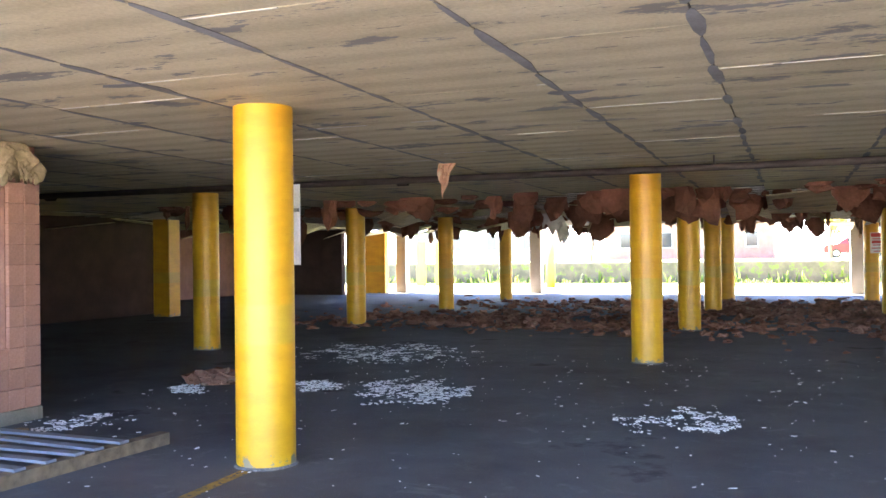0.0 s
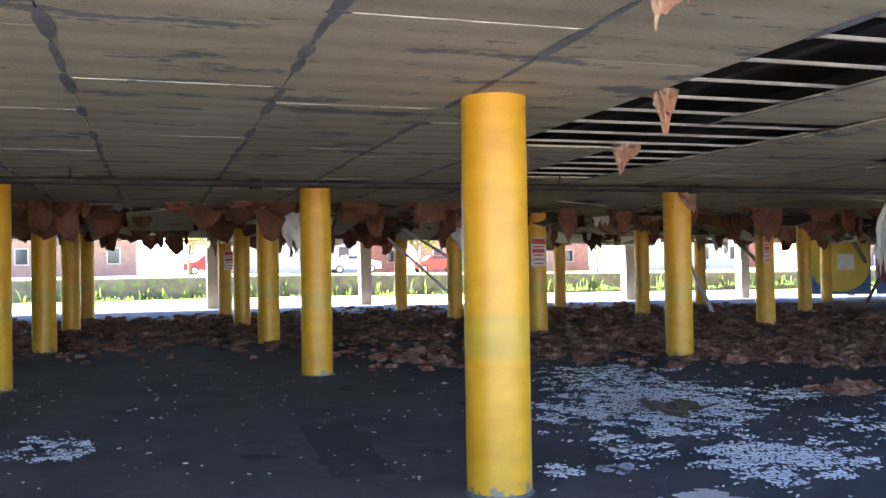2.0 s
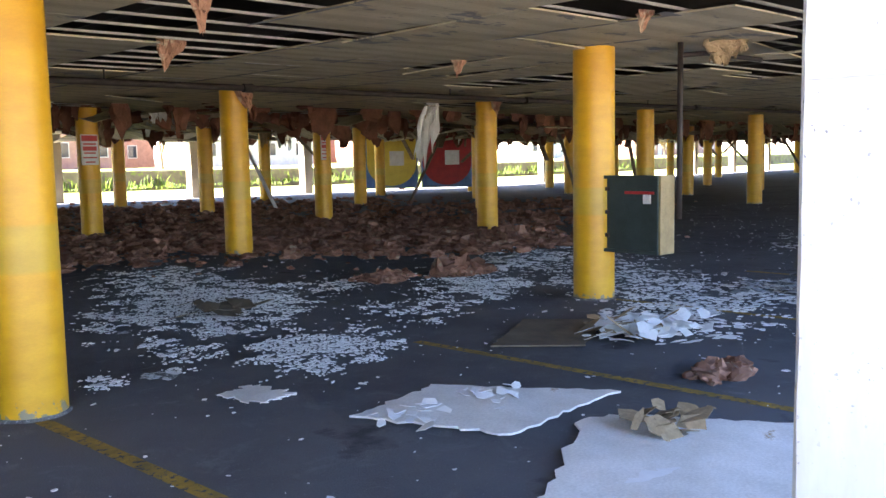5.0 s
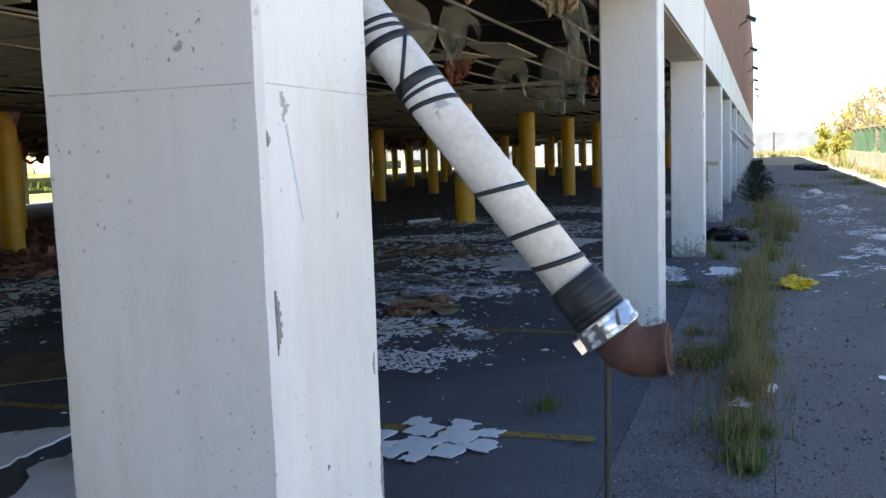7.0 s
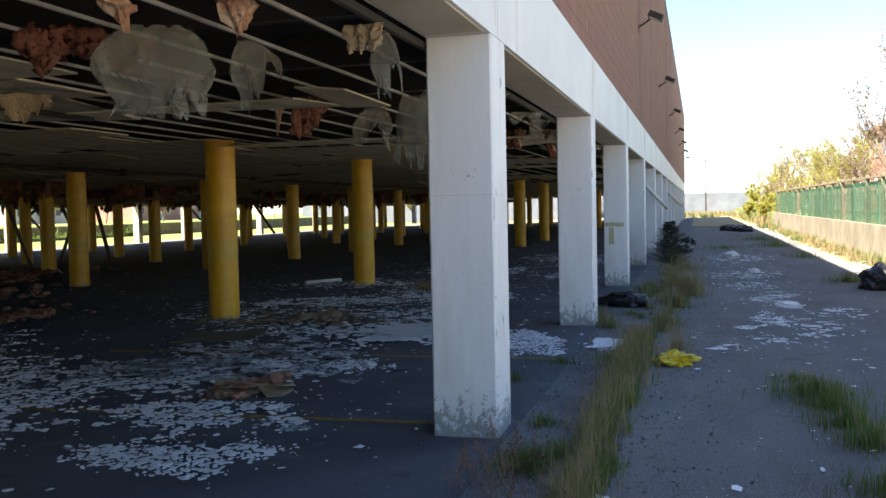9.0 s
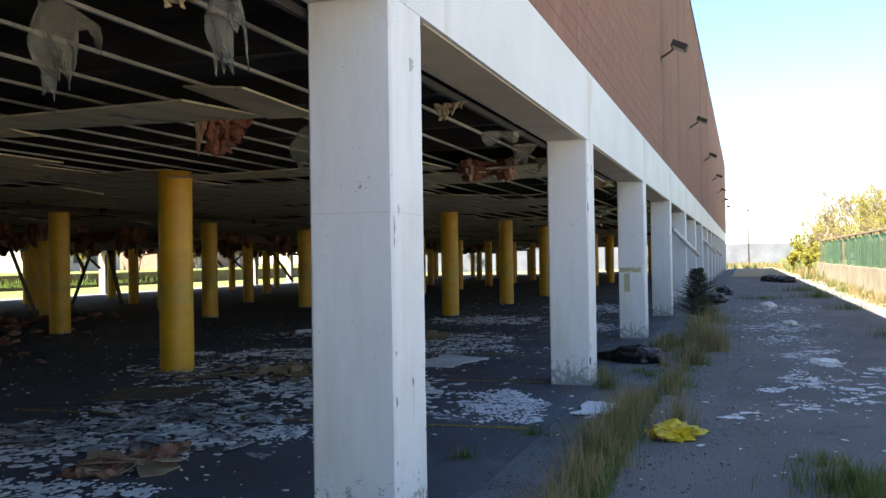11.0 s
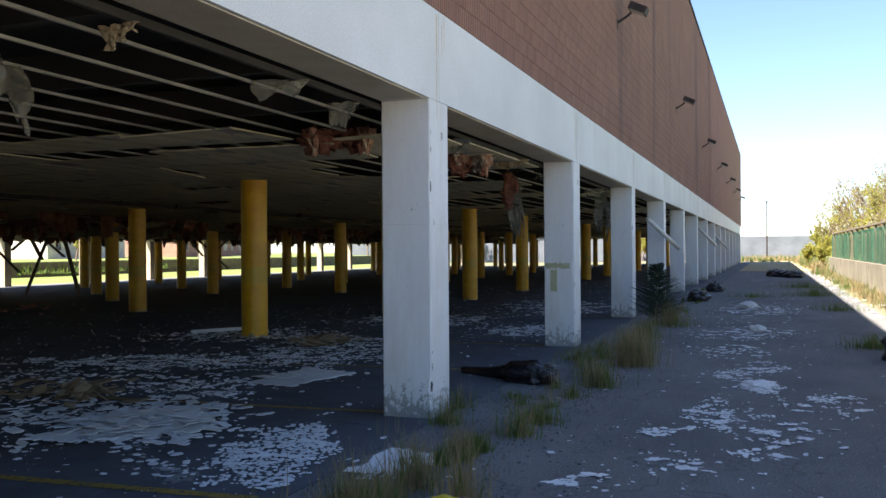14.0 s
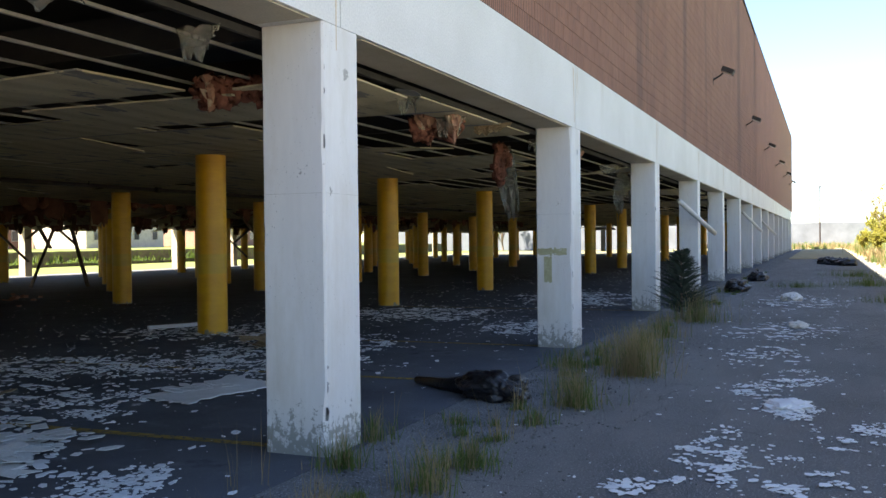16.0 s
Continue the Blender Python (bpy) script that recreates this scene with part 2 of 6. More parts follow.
M["block_w"] = surface("ribbed_block_pale", (0.5, 0.27, 0.19), (0.4, 0.2, 0.14), 2.5, 0.9, 60, 0.4, piece=0.2)
M["ceiling"] = surface("gypsum_board", (0.73, 0.65, 0.44), (0.59, 0.51, 0.33), 0.8, 0.85, 50, 0.12, island=0.16, extra=paper_and_ripple_shade)
M["tape"] = surface("joint_compound", (0.27, 0.275, 0.28), (0.17, 0.17, 0.17), 3, 0.85, 50, 0.2)
M["bead"] = surface("white_bead", (0.75, 0.74, 0.7), (0.5, 0.48, 0.42), 8, 0.7, 60, 0.1)
# Brick darkened in its colour for the deep shade of the west recess.
M["shaded_brick"] = surface("shaded_brick", (0.075, 0.042, 0.034), (0.045, 0.026, 0.02), 2, 0.95, 30, 0.2)
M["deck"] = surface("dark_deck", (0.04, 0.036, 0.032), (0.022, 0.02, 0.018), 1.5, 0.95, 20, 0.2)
M["channel"] = surface("galvanised_channel", (0.5, 0.49, 0.46), (0.3, 0.28, 0.25), 2.5, 0.55, 60, 0.05, metal=0.3)
M["iron"] = surface("dark_iron", (0.06, 0.045, 0.04), (0.03, 0.022, 0.02), 5, 0.7, 60, 0.2, metal=0.3)
M["insul"] = surface("glass_wool", (0.5, 0.28, 0.19), (0.33, 0.17, 0.11), 2.2, 1.0, 18, 0.9, island=0.45, spots=(0.5, 0.38, 0.27), spot_scale=4, spot_at=0.58, depth=0.03, spec=0.1)
# Darker copy of the hanging wool, its shade put into the colour.
M["shaded_wool"] = surface("shaded_wool", (0.33, 0.15, 0.1), (0.17, 0.08, 0.052), 2.2, 1.0, 18, 0.9, island=0.5, depth=0.03, spec=0.1)
M["floor_wool"] = surface("fallen_wool", (0.5, 0.27, 0.19), (0.3, 0.15, 0.1), 2.2, 1.0, 18, 0.9, island=0.55, spots=(0.42, 0.3, 0.21), spot_scale=4, spot_at=0.6, depth=0.03, spec=0.1)
M["paper"] = surface("kraft_paper", (0.5, 0.37, 0.22), (0.3, 0.22, 0.13), 5, 0.9, 40, 0.2, island=0.3)
M["flake"] = surface("paint_flakes", (0.87, 0.88, 0.88), (0.76, 0.77, 0.78), 5, 0.7, 60, 0.15, island=0.14, mix=0.08)
M["crust"] = surface("plaster_crust", (0.6, 0.62, 0.63), (0.38, 0.39, 0.4), 6, 0.9, 40, 0.3, island=0.5, spots=(0.1, 0.105, 0.11), spot_scale=14, spot_at=0.52)
M["board"] = surface("gypsum_sheet", (0.84, 0.84, 0.82), (0.68, 0.67, 0.63), 2.5, 0.8, 60, 0.15, spots=(0.42, 0.33, 0.2), spot_scale=2.3, spot_at=0.66)
M["brown_board"] = surface("brown_board", (0.19, 0.15, 0.1), (0.1, 0.08, 0.055), 3, 0.85, 40, 0.2)
M["wood"] = surface("weathered_timber", (0.26, 0.19, 0.12), (0.13, 0.095, 0.06), 3, 0.85, 60, 0.4, stretch=(0.3, 3, 3))
M["slat"] = surface("grey_painted_slat", (0.25, 0.28, 0.33), (0.15, 0.17, 0.2), 3, 0.6, 60, 0.2)
M["box"] = surface("green_metal", (0.05, 0.075, 0.07), (0.03, 0.045, 0.042), 3, 0.55, 60, 0.1, metal=0.2, spots=(0.16, 0.08, 0.04), spot_scale=11, spot_at=0.7)
M["box_side"] = surface("tan_metal", (0.38, 0.28, 0.13), (0.25, 0.18, 0.08), 5, 0.6, 60, 0.1)
M["red"] = surface("red_paint", (0.5, 0.03, 0.03), (0.32, 0.02, 0.025), 3, 0.6, 60, 0.1)
M["blue"] = surface("blue_paint", (0.14, 0.27, 0.55), (0.09, 0.18, 0.4), 3, 0.6, 60, 0.1)
M["mural_yellow"] = surface("mural_yellow", (0.78, 0.58, 0.08), (0.65, 0.46, 0.06), 2, 0.6, 60, 0.1)
M["sign"] = surface("sign_white", (0.78, 0.76, 0.74), (0.65, 0.62, 0.6), 6, 0.5, 60, 0.05)
M["sign_red"] = surface("sign_red", (0.6, 0.06, 0.05), (0.5, 0.05, 0.04), 6, 0.5, 60, 0.05)
M["pvc"] = surface("white_pvc", (0.74, 0.73, 0.7), (0.58, 0.56, 0.52), 5, 0.5, 60, 0.08, spots=(0.3, 0.32, 0.34), spot_scale=9, spot_at=0.66)
M["black"] = surface("black_tape", (0.022, 0.024, 0.03), (0.012, 0.013, 0.016), 6, 0.55, 60, 0.15)
M["rust"] = surface("rusted_iron", (0.115, 0.05, 0.036), (0.06, 0.027, 0.021), 7, 0.75, 60, 0.35, spots=(0.3, 0.15, 0.09), spot_scale=6, spot_at=0.66)
M["steel"] = surface("clamp_steel", (0.72, 0.73, 0.74), (0.6, 0.6, 0.6), 8, 0.28, 60, 0.05, metal=0.95)
M["concrete"] = surface("retaining_concrete", (0.32, 0.28, 0.21), (0.2, 0.175, 0.125), 1.4, 0.9, 50, 0.3, extra=streaks((0.16, 0.14, 0.1), 2.5, 0.56))
M["fence"] = surface("green_mesh", (0.045, 0.16, 0.09), (0.028, 0.105, 0.06), 3, 0.7, 40, 0.1)
M["fence_post"] = surface("fence_timber", (0.27, 0.23, 0.16), (0.18, 0.15, 0.1), 3, 0.85, 50, 0.2)
M["bark"] = surface("bark", (0.27, 0.2, 0.15), (0.17, 0.12, 0.09), 4, 0.95, 40, 0.5)
M["bud"] = surface("spring_buds", (0.36, 0.25, 0.18), (0.26, 0.17, 0.12), 3, 0.8, 30, 0.1, island=0.4)
M["leaf"] = surface("young_leaves", (0.38, 0.36, 0.08), (0.24, 0.25, 0.05), 2, 0.7, 30, 0.1, island=0.5)
M["conifer"] = surface("conifer_needles", (0.05, 0.075, 0.045), (0.025, 0.04, 0.025), 4, 0.8, 30, 0.1, island=0.4)
M["grass"] = surface("green_grass", (0.13, 0.2, 0.045), (0.075, 0.125, 0.028), 2, 0.8, 30, 0.05, island=0.4)
M["dock"] = surface("dry_seed_heads", (0.34, 0.19, 0.11), (0.2, 0.11, 0.07), 3, 0.9, 30, 0.05, island=0.5)
M["straw"] = surface("dry_grass", (0.42, 0.33, 0.17), (0.28, 0.2, 0.1), 2, 0.9, 30, 0.05, island=0.4)
M["bag"] = surface("black_bin_bag", (0.014, 0.014, 0.017), (0.009, 0.009, 0.011), 5, 0.32, 25, 0.5, depth=0.02)
M["yellow_bag"] = surface("yellow_plastic", (0.78, 0.6, 0.03), (0.6, 0.42, 0.02), 6, 0.4, 30, 0.3, spots=(0.2, 0.06, 0.13), spot_scale=5, spot_at=0.56, extra=streaks((0.12, 0.3, 0.06), 9, 0.58, (1, 1, 1)))
M["house"] = surface("house_brick", (0.4, 0.22, 0.16), (0.3, 0.16, 0.12), 2, 0.9, 30, 0.2)
M["siding"] = surface("house_siding", (0.6, 0.56, 0.5), (0.48, 0.44, 0.4), 2, 0.8, 30, 0.1)
M["roof"] = surface("roof_shingle", (0.16, 0.13, 0.11), (0.1, 0.08, 0.07), 3, 0.9, 30, 0.3)
M["dark_wall"] = surface("dark_garden_wall", (0.14, 0.125, 0.105), (0.075, 0.07, 0.06), 1.5, 0.95, 20, 0.5, spots=(0.1, 0.14, 0.04), spot_scale=3, spot_at=0.56)
M["far_wall"] = surface("far_grey_wall", (0.17, 0.19, 0.22), (0.12, 0.135, 0.155), 0.5, 0.9, 20, 0.1)


def sheet_plastic():
    m = bpy.data.materials.new("plastic_sheet")
    m.use_nodes = True
    nt = m.node_tree
    bs = nt.nodes["Principled BSDF"]
    nt.links.new(ramp(nt, noise_tex(nt, 7, 4), [(0.35, (0.27, 0.255, 0.19)), (0.65, (0.58, 0.55, 0.44))]), bs.inputs["Base Color"])
    bs.inputs["Roughness"].default_value = 0.45
    tr = nt.nodes.new("ShaderNodeBsdfTranslucent")
    tr.inputs[0].default_value = (0.4, 0.39, 0.35, 1)
    mx = nt.nodes.new("ShaderNodeMixShader")
    mx.inputs[0].default_value = 0.4
    nt.links.new(bs.outputs[0], mx.inputs[1])
    nt.links.new(tr.outputs[0], mx.inputs[2])
    clear = nt.nodes.new("ShaderNodeBsdfTransparent")
    thin = nt.nodes.new("ShaderNodeMixShader")
    nt.links.new(ramp(nt, noise_tex(nt, 3.5, 3, 0.5), [(0.3, (0.42, 0.42, 0.42)), (0.7, (0.72, 0.72, 0.72))]), thin.inputs[0])
    nt.links.new(mx.outputs[0], thin.inputs[1])
    nt.links.new(clear.outputs[0], thin.inputs[2])
    nt.links.new(thin.outputs[0], nt.nodes["Material Output"].inputs[0])
    return m


def glass_dark(name, colour, rough):
    m = bpy.data.materials.new(name)
    m.use_nodes = True
    b = m.node_tree.nodes["Principled BSDF"]
    b.inputs["Base Color"].default_value, b.inputs["Roughness"].default_value = (*colour, 1), rough
    return m


def leafy(m, colour, share=0.5):
    nt = m.node_tree
    bs = nt.nodes["Principled BSDF"]
    tr = nt.nodes.new("ShaderNodeBsdfTranslucent")
    tr.inputs[0].default_value = (*colour, 1)
    mx = nt.nodes.new("ShaderNodeMixShader")
    mx.inputs[0].default_value = share
    nt.links.new(bs.outputs[0], mx.inputs[1])
    nt.links.new(tr.outputs[0], mx.inputs[2])
    nt.links.new(mx.outputs[0], nt.nodes["Material Output"].inputs[0])


leafy(M["leaf"], (0.6, 0.55, 0.12))
leafy(M["bud"], (0.38, 0.27, 0.18))
leafy(M["grass"], (0.2, 0.28, 0.05), 0.35)
leafy(M["straw"], (0.5, 0.4, 0.2), 0.35)
M["plastic"] = sheet_plastic()
M["pane"] = glass_dark("window_pane", (0.03, 0.035, 0.04), 0.08)


# ---- mesh tools ----
class Build:
    """Collects faces; make() links them as one mesh object."""
    def __init__(self):
        self.v, self.f = [], []

    def add(self, verts, faces):
        n = len(self.v)
        self.v += [tuple(p) for p in verts]
        self.f += [tuple(i + n for i in q) for q in faces]
        return self

    def box(self, x0, x1, y0, y1, z0, z1, m=None, bevel=0.0):
        b = bevel
        if b:
            prof = [(x0 + b, y0), (x1 - b, y0), (x1, y0 + b), (x1, y1 - b), (x1 - b, y1), (x0 + b, y1), (x0, y1 - b), (x0, y0 + b)]
        else:
            prof = [(x0, y0), (x1, y0), (x1, y1), (x0, y1)]
        n = len(prof)
        v = [(x, y, z0) for x, y in prof] + [(x, y, z1) for x, y in prof]
        f = [tuple(range(n))[::-1], tuple(range(n, 2 * n))] + [(i, (i + 1) % n, n + (i + 1) % n, n + i) for i in range(n)]
        return self.add([m @ Vector(p) for p in v] if m else v, f)

    def tube(self, pts, radii, n=12, caps=True):
        pts = [Vector(p) for p in pts]
        v, up = [], None
        for i, p in enumerate(pts):
            d = (pts[min(i + 1, len(pts) - 1)] - pts[max(i - 1, 0)]).normalized()
            a = d.cross(up if up is not None else Vector((0, 0, 1)) if abs(d.z) < 0.9 else Vector((1, 0, 0))).normalized()
            b = d.cross(a)
            up = -b if up is None else b.cross(a).cross(a) * 0 + (-b)
            r = radii[i] if isinstance(radii, (list, tuple)) else radii
            v += [p + r * (math.cos(2 * math.pi * k / n) * a + math.sin(2 * math.pi * k / n) * b) for k in range(n)]
        f = [(i * n + k, i * n + (k + 1) % n, (i + 1) * n + (k + 1) % n, (i + 1) * n + k) for i in range(len(pts) - 1) for k in range(n)]
        if caps:
            f += [tuple(range(n))[::-1], tuple(range((len(pts) - 1) * n, len(pts) * n))]
        return self.add(v, f)

    def plate(self, c, r, thick, rng, sides=6, yaw=None, tilt=(0, 0), aspect=1.0, rag=0.35):
        """An irregular flat piece."""
        yaw = rng.uniform(0, 6.28) if yaw is None else yaw
        ring = []
        for k in range(sides):
            a = 2 * math.pi * k / sides + rng.uniform(-0.3, 0.3)
            q = r * (1 - rag * rng.random())
            x, y = q * math.cos(a), q * math.sin(a) * aspect
            ring.append((x * math.cos(yaw) - y * math.sin(yaw), x * math.sin(yaw) + y * math.cos(yaw)))
        v = [(c[0] + x, c[1] + y, c[2] + x * tilt[0] + y * tilt[1]) for x, y in ring]
        v += [(x, y, z + thick) for x, y, z in v]
        f = [tuple(range(sides, 2 * sides))] + [(i, (i + 1) % sides, sides + (i + 1) % sides, sides + i) for i in range(sides)]
        return self.add(v, f)

    def lump(self, c, size, rng, rough=0.45, freq=1.6):
        off = Vector((rng.uniform(-50, 50), rng.uniform(-50, 50), rng.uniform(-50, 50)))
        v = []
        for p in ICO_V:
            q = p * (1 + rough * (noise.noise(p * freq + off) + 0.5 * noise.noise(p * freq * 2.7 + off)))
            v.append((c[0] + q.x * size[0], c[1] + q.y * size[1], max(c[2] + q.z * size[2], 0.002) if c[2] < 1 else c[2] + q.z * size[2]))
        return self.add(v, ICO_F)

    def mesh(self, name, mat, smooth=False):
        me = bpy.data.meshes.new(name)
        me.from_pydata(self.v, [], self.f)
        me.materials.append(mat)
        if smooth:
            me.polygons.foreach_set("use_smooth", [True] * len(me.polygons))
        me.update()
        return me

    def make(self, name, mat, parent=None, label="", smooth=False, at=None):
        ob = new(name, self.mesh(name, mat, smooth))
        if parent is not None:
            ob.parent = parent
        if at is not None:
            ob.matrix_basis = at
        if label:
            ob["label"] = label
        return ob


def icosphere(level):
    bm = bmesh.new()
    bmesh.ops.create_icosphere(bm, subdivisions=level, radius=1)
    v, f = [p.co.copy() for p in bm.verts], [tuple(q.index for q in face.verts) for face in bm.faces]
    bm.free()
    return v, f


ICO_V, ICO_F = icosphere(3)
ICO1 = icosphere(2)
ICO4 = icosphere(5)


def thing(name, x=0, y=0, z=0, label="", category="", group="", kind="", rz=0):
    ob = new(name)
    ob.empty_display_size = 0.1
    ob.matrix_basis = pose(x, y, z, 0, 0, rz)
    return tagged(ob, label, category, group, kind)


def setting(ob, label, category):
    return tagged(ob, label, category, "", "structure")


# ---- plan ----
H = 2.75                     # ceiling
BEAM0, BEAM1 = 2.847, 3.67   # facade beam
TOP = 10.9                   # roof edge
BAY = 6.1
X0, X1 = -31.0, 95.5         # ends of the building
XT = -10.0                   # west end of the tall part, unseen, set to let sun reach the ground
Y1 = 37.0                    # far facade
WX = {k: k * 6.211 if k <= 4 else 24.84 + (k - 4) * BAY for k in range(-4, 16)}
WX[-1], WX[0] = -5.955, 0.062
ROWS = {"N": 5.716, "B": 13.083, "C": 18.957, "D": 24.947, "E": 31.0}
LINE = {-4: -23.9, -3: -17.9, -2: -10.24, -1: -5.92, 0: 0.20, 1: 6.41, 2: 12.54, 3: 18.64, 4: 24.65}
for k in range(5, 16):
    LINE[k] = 24.65 + (k - 4) * BAY



def fall(x, y):
    """How far the floor, and the ceiling with it, lies lower towards the far end of the building."""
    return -0.34 * min(1, max(0, (x + 1) / 32)) * min(1, max(0, (y - 5.0) / 18))


XCUT = [-1 + 32 * i / 16 for i in range(17)]


def sheet(x0, x1, ys, z, mat, name):
    """A slab that follows the fall of the site."""
    xs = [x0] + [x for x in XCUT if x0 < x < x1] + [x1]
    b = Build()
    n, m = len(xs), len(ys)
    b.v = [(x, y, z + fall(x, y)) for y in ys for x in xs] + [(x, y, z - 1.6) for y in ys for x in xs]
    b.f = [(j * n + i, j * n + i + 1, (j + 1) * n + i + 1, (j + 1) * n + i) for j in range(m - 1) for i in range(n - 1)]
    k = n * m
    ring = [i for i in range(n)] + [j * n + n - 1 for j in range(1, m)] + [(m - 1) * n + i for i in range(n - 2, -1, -1)] + [j * n for j in range(m - 2, 0, -1)]
    b.f += [(c, a, a + k, c + k) for a, c in zip(ring, ring[1:] + ring[:1])]
    return b.make(name, mat)


# ground
setting(sheet(-900, 1200, [-900, 5.0, 23.0, 900], -0.05, M["soil"], "ground"), "dry bare soil with patches of weeds", "ground")
setting(sheet(X0 - 1, X1 + 1, [-0.05, 5.0, 8.0, 11.0, 14.0, 17.0, 20.0, 23.0, Y1 + 0.3], 0.0, M["floor"], "floor"), "worn dark asphalt parking floor with dust and stains", "floor")
setting(Build().box(-40, 150, -0.85, -0.054, -0.3, -0.003).make("gravel_strip", M["gravel"]), "crumbled gravel edge between floor and driveway", "gravel")
setting(Build().box(-40, 150, -5.15, -0.854, -0.3, 0.0).make("road", M["drive"]), "cracked grey asphalt driveway with scattered flakes", "road")
setting(sheet(-60, 14, [Y1 + 0.304, 39.2], -0.01, M["apron"], "pavement"), "pale sunlit concrete pavement", "pavement")
setting(sheet(14.004, 220, [Y1 + 0.304, 37.9], -0.01, M["apron"], "pavement"), "narrow pale concrete kerb strip", "pavement")
setting(sheet(-60, 14, [39.204, 50.6], -0.02, M["lawn"], "lawn"), "sunlit green lawn with dry patches", "lawn")
setting(sheet(14.004, 220, [37.904, 50.6], -0.02, M["lawn"], "lawn"), "sunlit green lawn with dry patches", "lawn")



# Unseen sunlit slab, added to bounce warm light onto the ceiling and columns.
setting(Build().box(-70, 5.9, -60, -5.154, -0.3, -0.004).make("apron", M["apron"]), "wide pale concrete slab, unseen, added to bounce sunlight", "ground")

# ---- near facade ----
def worn_column(w, h, seed, n=46, d=None):
    """A square column with chamfered arrises that are chipped along their height."""
    b = Build()
    d = d or w
    off = seed * 7.3
    zs = [h * i / n for i in range(n + 1)]
    for z in zs:
        for cx, cy, sx, sy in ((0, 0, 1, 1), (w, 0, -1, 1), (w, d, -1, -1), (0, d, 1, -1)):
            c = []
            for j in (0, 1):
                q = noise.noise(Vector((cx * 9 + off, cy * 9 + j, z * 4.0)))
                q2 = noise.noise(Vector((cx * 5 + off, cy * 5, z * 1.7 + 9)))
                c.append(0.012 + 0.006 * abs(q) + (0.03 * max(0, q2 - 0.38) / 0.3 if q2 > 0.38 else 0))
            first = (cx + sx * c[0], cy) if (sx * sy > 0) == False else (cx, cy + sy * c[0])
            second = (cx, cy + sy * c[1]) if (sx * sy > 0) == False else (cx + sx * c[1], cy)
            b.v += [(*first, z), (*second, z)]
    for i in range(n):
        for k in range(8):
            a, c = i * 8 + k, i * 8 + (k + 1) % 8
            b.f.append((a, c, c + 8, a + 8))
    b.f += [tuple(range(8))[::-1], tuple(range(n * 8, n * 8 + 8))]
    return b


W = 0.474
columns = {}
for k, x in WX.items():
    y0 = 0.115 if k == -1 else 0.0
    w, d = (0.504, 0.527) if k == -1 else (W, W)
    c = worn_column(w, BEAM0 - 0.004, k + 20, 46, d).make("concrete_column", M["white"], at=pose(x, y0, 0.0))
    columns[k] = c
    tagged(c, "square white-painted concrete column with chipped edges and bare patches", "column", "facade columns")
    Build().box(0.02, w - 0.02, -0.0008, d + 0.0008, 0, 0.003).make("joint_line", M["seam"], c, at=pose(0, 0, 1.78 if k < 0 else 1.725))
    Build().box(-0.0008, w + 0.0008, 0.02, d - 0.02, 0, 0.003).make("joint_line", M["seam"], c, at=pose(0, 0, 1.78 if k < 0 else 1.725))
for k in range(-4, 15):
    xa, xb = WX[k] + 0.237 + 0.005, WX[k + 1] + 0.237 - 0.005
    bm = Build().box(xa, xb, 0.0, W, BEAM0, BEAM1).make("facade_beam", M["beam"])
    setting(bm, "white-painted concrete beam with rust streaks", "beam")
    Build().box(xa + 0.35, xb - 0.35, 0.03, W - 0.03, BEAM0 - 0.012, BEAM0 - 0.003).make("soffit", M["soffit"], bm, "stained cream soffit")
Build().box(WX[-4], WX[15], 0.06, W - 0.06, BEAM0 + 0.02, BEAM1 - 0.02).make("beam_core", M["mortar"], bm)



def bare_patch(col_, u, side_, z, w, hgt, seed):
    """A chip of missing paint wrapped round one edge of a column, in thin slices."""
    b, n = Build(), 12
    for e in range(n):
        q = math.sin(math.pi * (e + 0.5) / n) * (0.7 + 0.6 * noise.noise(Vector((e * 0.8, seed, 0))))
        z0_ = z + hgt * e / n
        b.box(u - w * q if side_ > 0 else u, u if side_ > 0 else u + w * q, -0.0015, 0.02, z0_, z0_ + hgt / n - 0.0005)
    b.make("bare_patch", M["chip"], col_, "bare grey concrete where paint has chipped off")


first = columns[-1]


def smear(col_, name, u, z0_, u1, z1_, wide, mat, label):
    """A thin uneven run of colour down one face of a column."""
    b, n = Build(), 16
    for e in range(n):
        f_ = (e + 0.5) / n
        w_ = wide * (1 - 0.7 * f_) * (0.6 + 0.8 * abs(noise.noise(Vector((e * 0.7, u, 3)))))
        cx, cz = u + (u1 - u) * f_, z0_ + (z1_ - z0_) * f_
        b.box(cx - w_, cx + w_, -0.0012, 0.004, cz, cz + abs(z1_ - z0_) / n - 0.0004)
    b.make(name, mat, col_, label)


smear(columns[-1], "paint_smear", 0.088, 1.7, 0.14, 1.5, 0.005, M["blue_smear"], "pale blue smear of paint")
smear(columns[0], "rust_streak", 0.27, 0.82, 0.262, 0.62, 0.006, M["rust_run"], "rust run below an old fixing")
for k in range(0, 8):
    for u_, z0_, z1_, wide_ in ((0.16, 3.6, 2.9 - 0.25 * (k % 2), 0.022), (0.3, 3.55, 3.2, 0.012), (0.36, 3.65, 3.3, 0.01)):
        smear(columns[k], "rust_streak", u_ + 0.03 * math.sin(k * 2.3), z0_, u_ + 0.02 * math.sin(k), z1_, wide_, M["rust_run"], "tan rust run down the beam joint")
bare_patch(columns[0], 0.25, -1, 0.8, 0.03, 0.05, 3.3)
bare_patch(columns[0], 0.012, -1, 0.72, 0.03, 0.06, 8.3)
qq = random.Random(8)
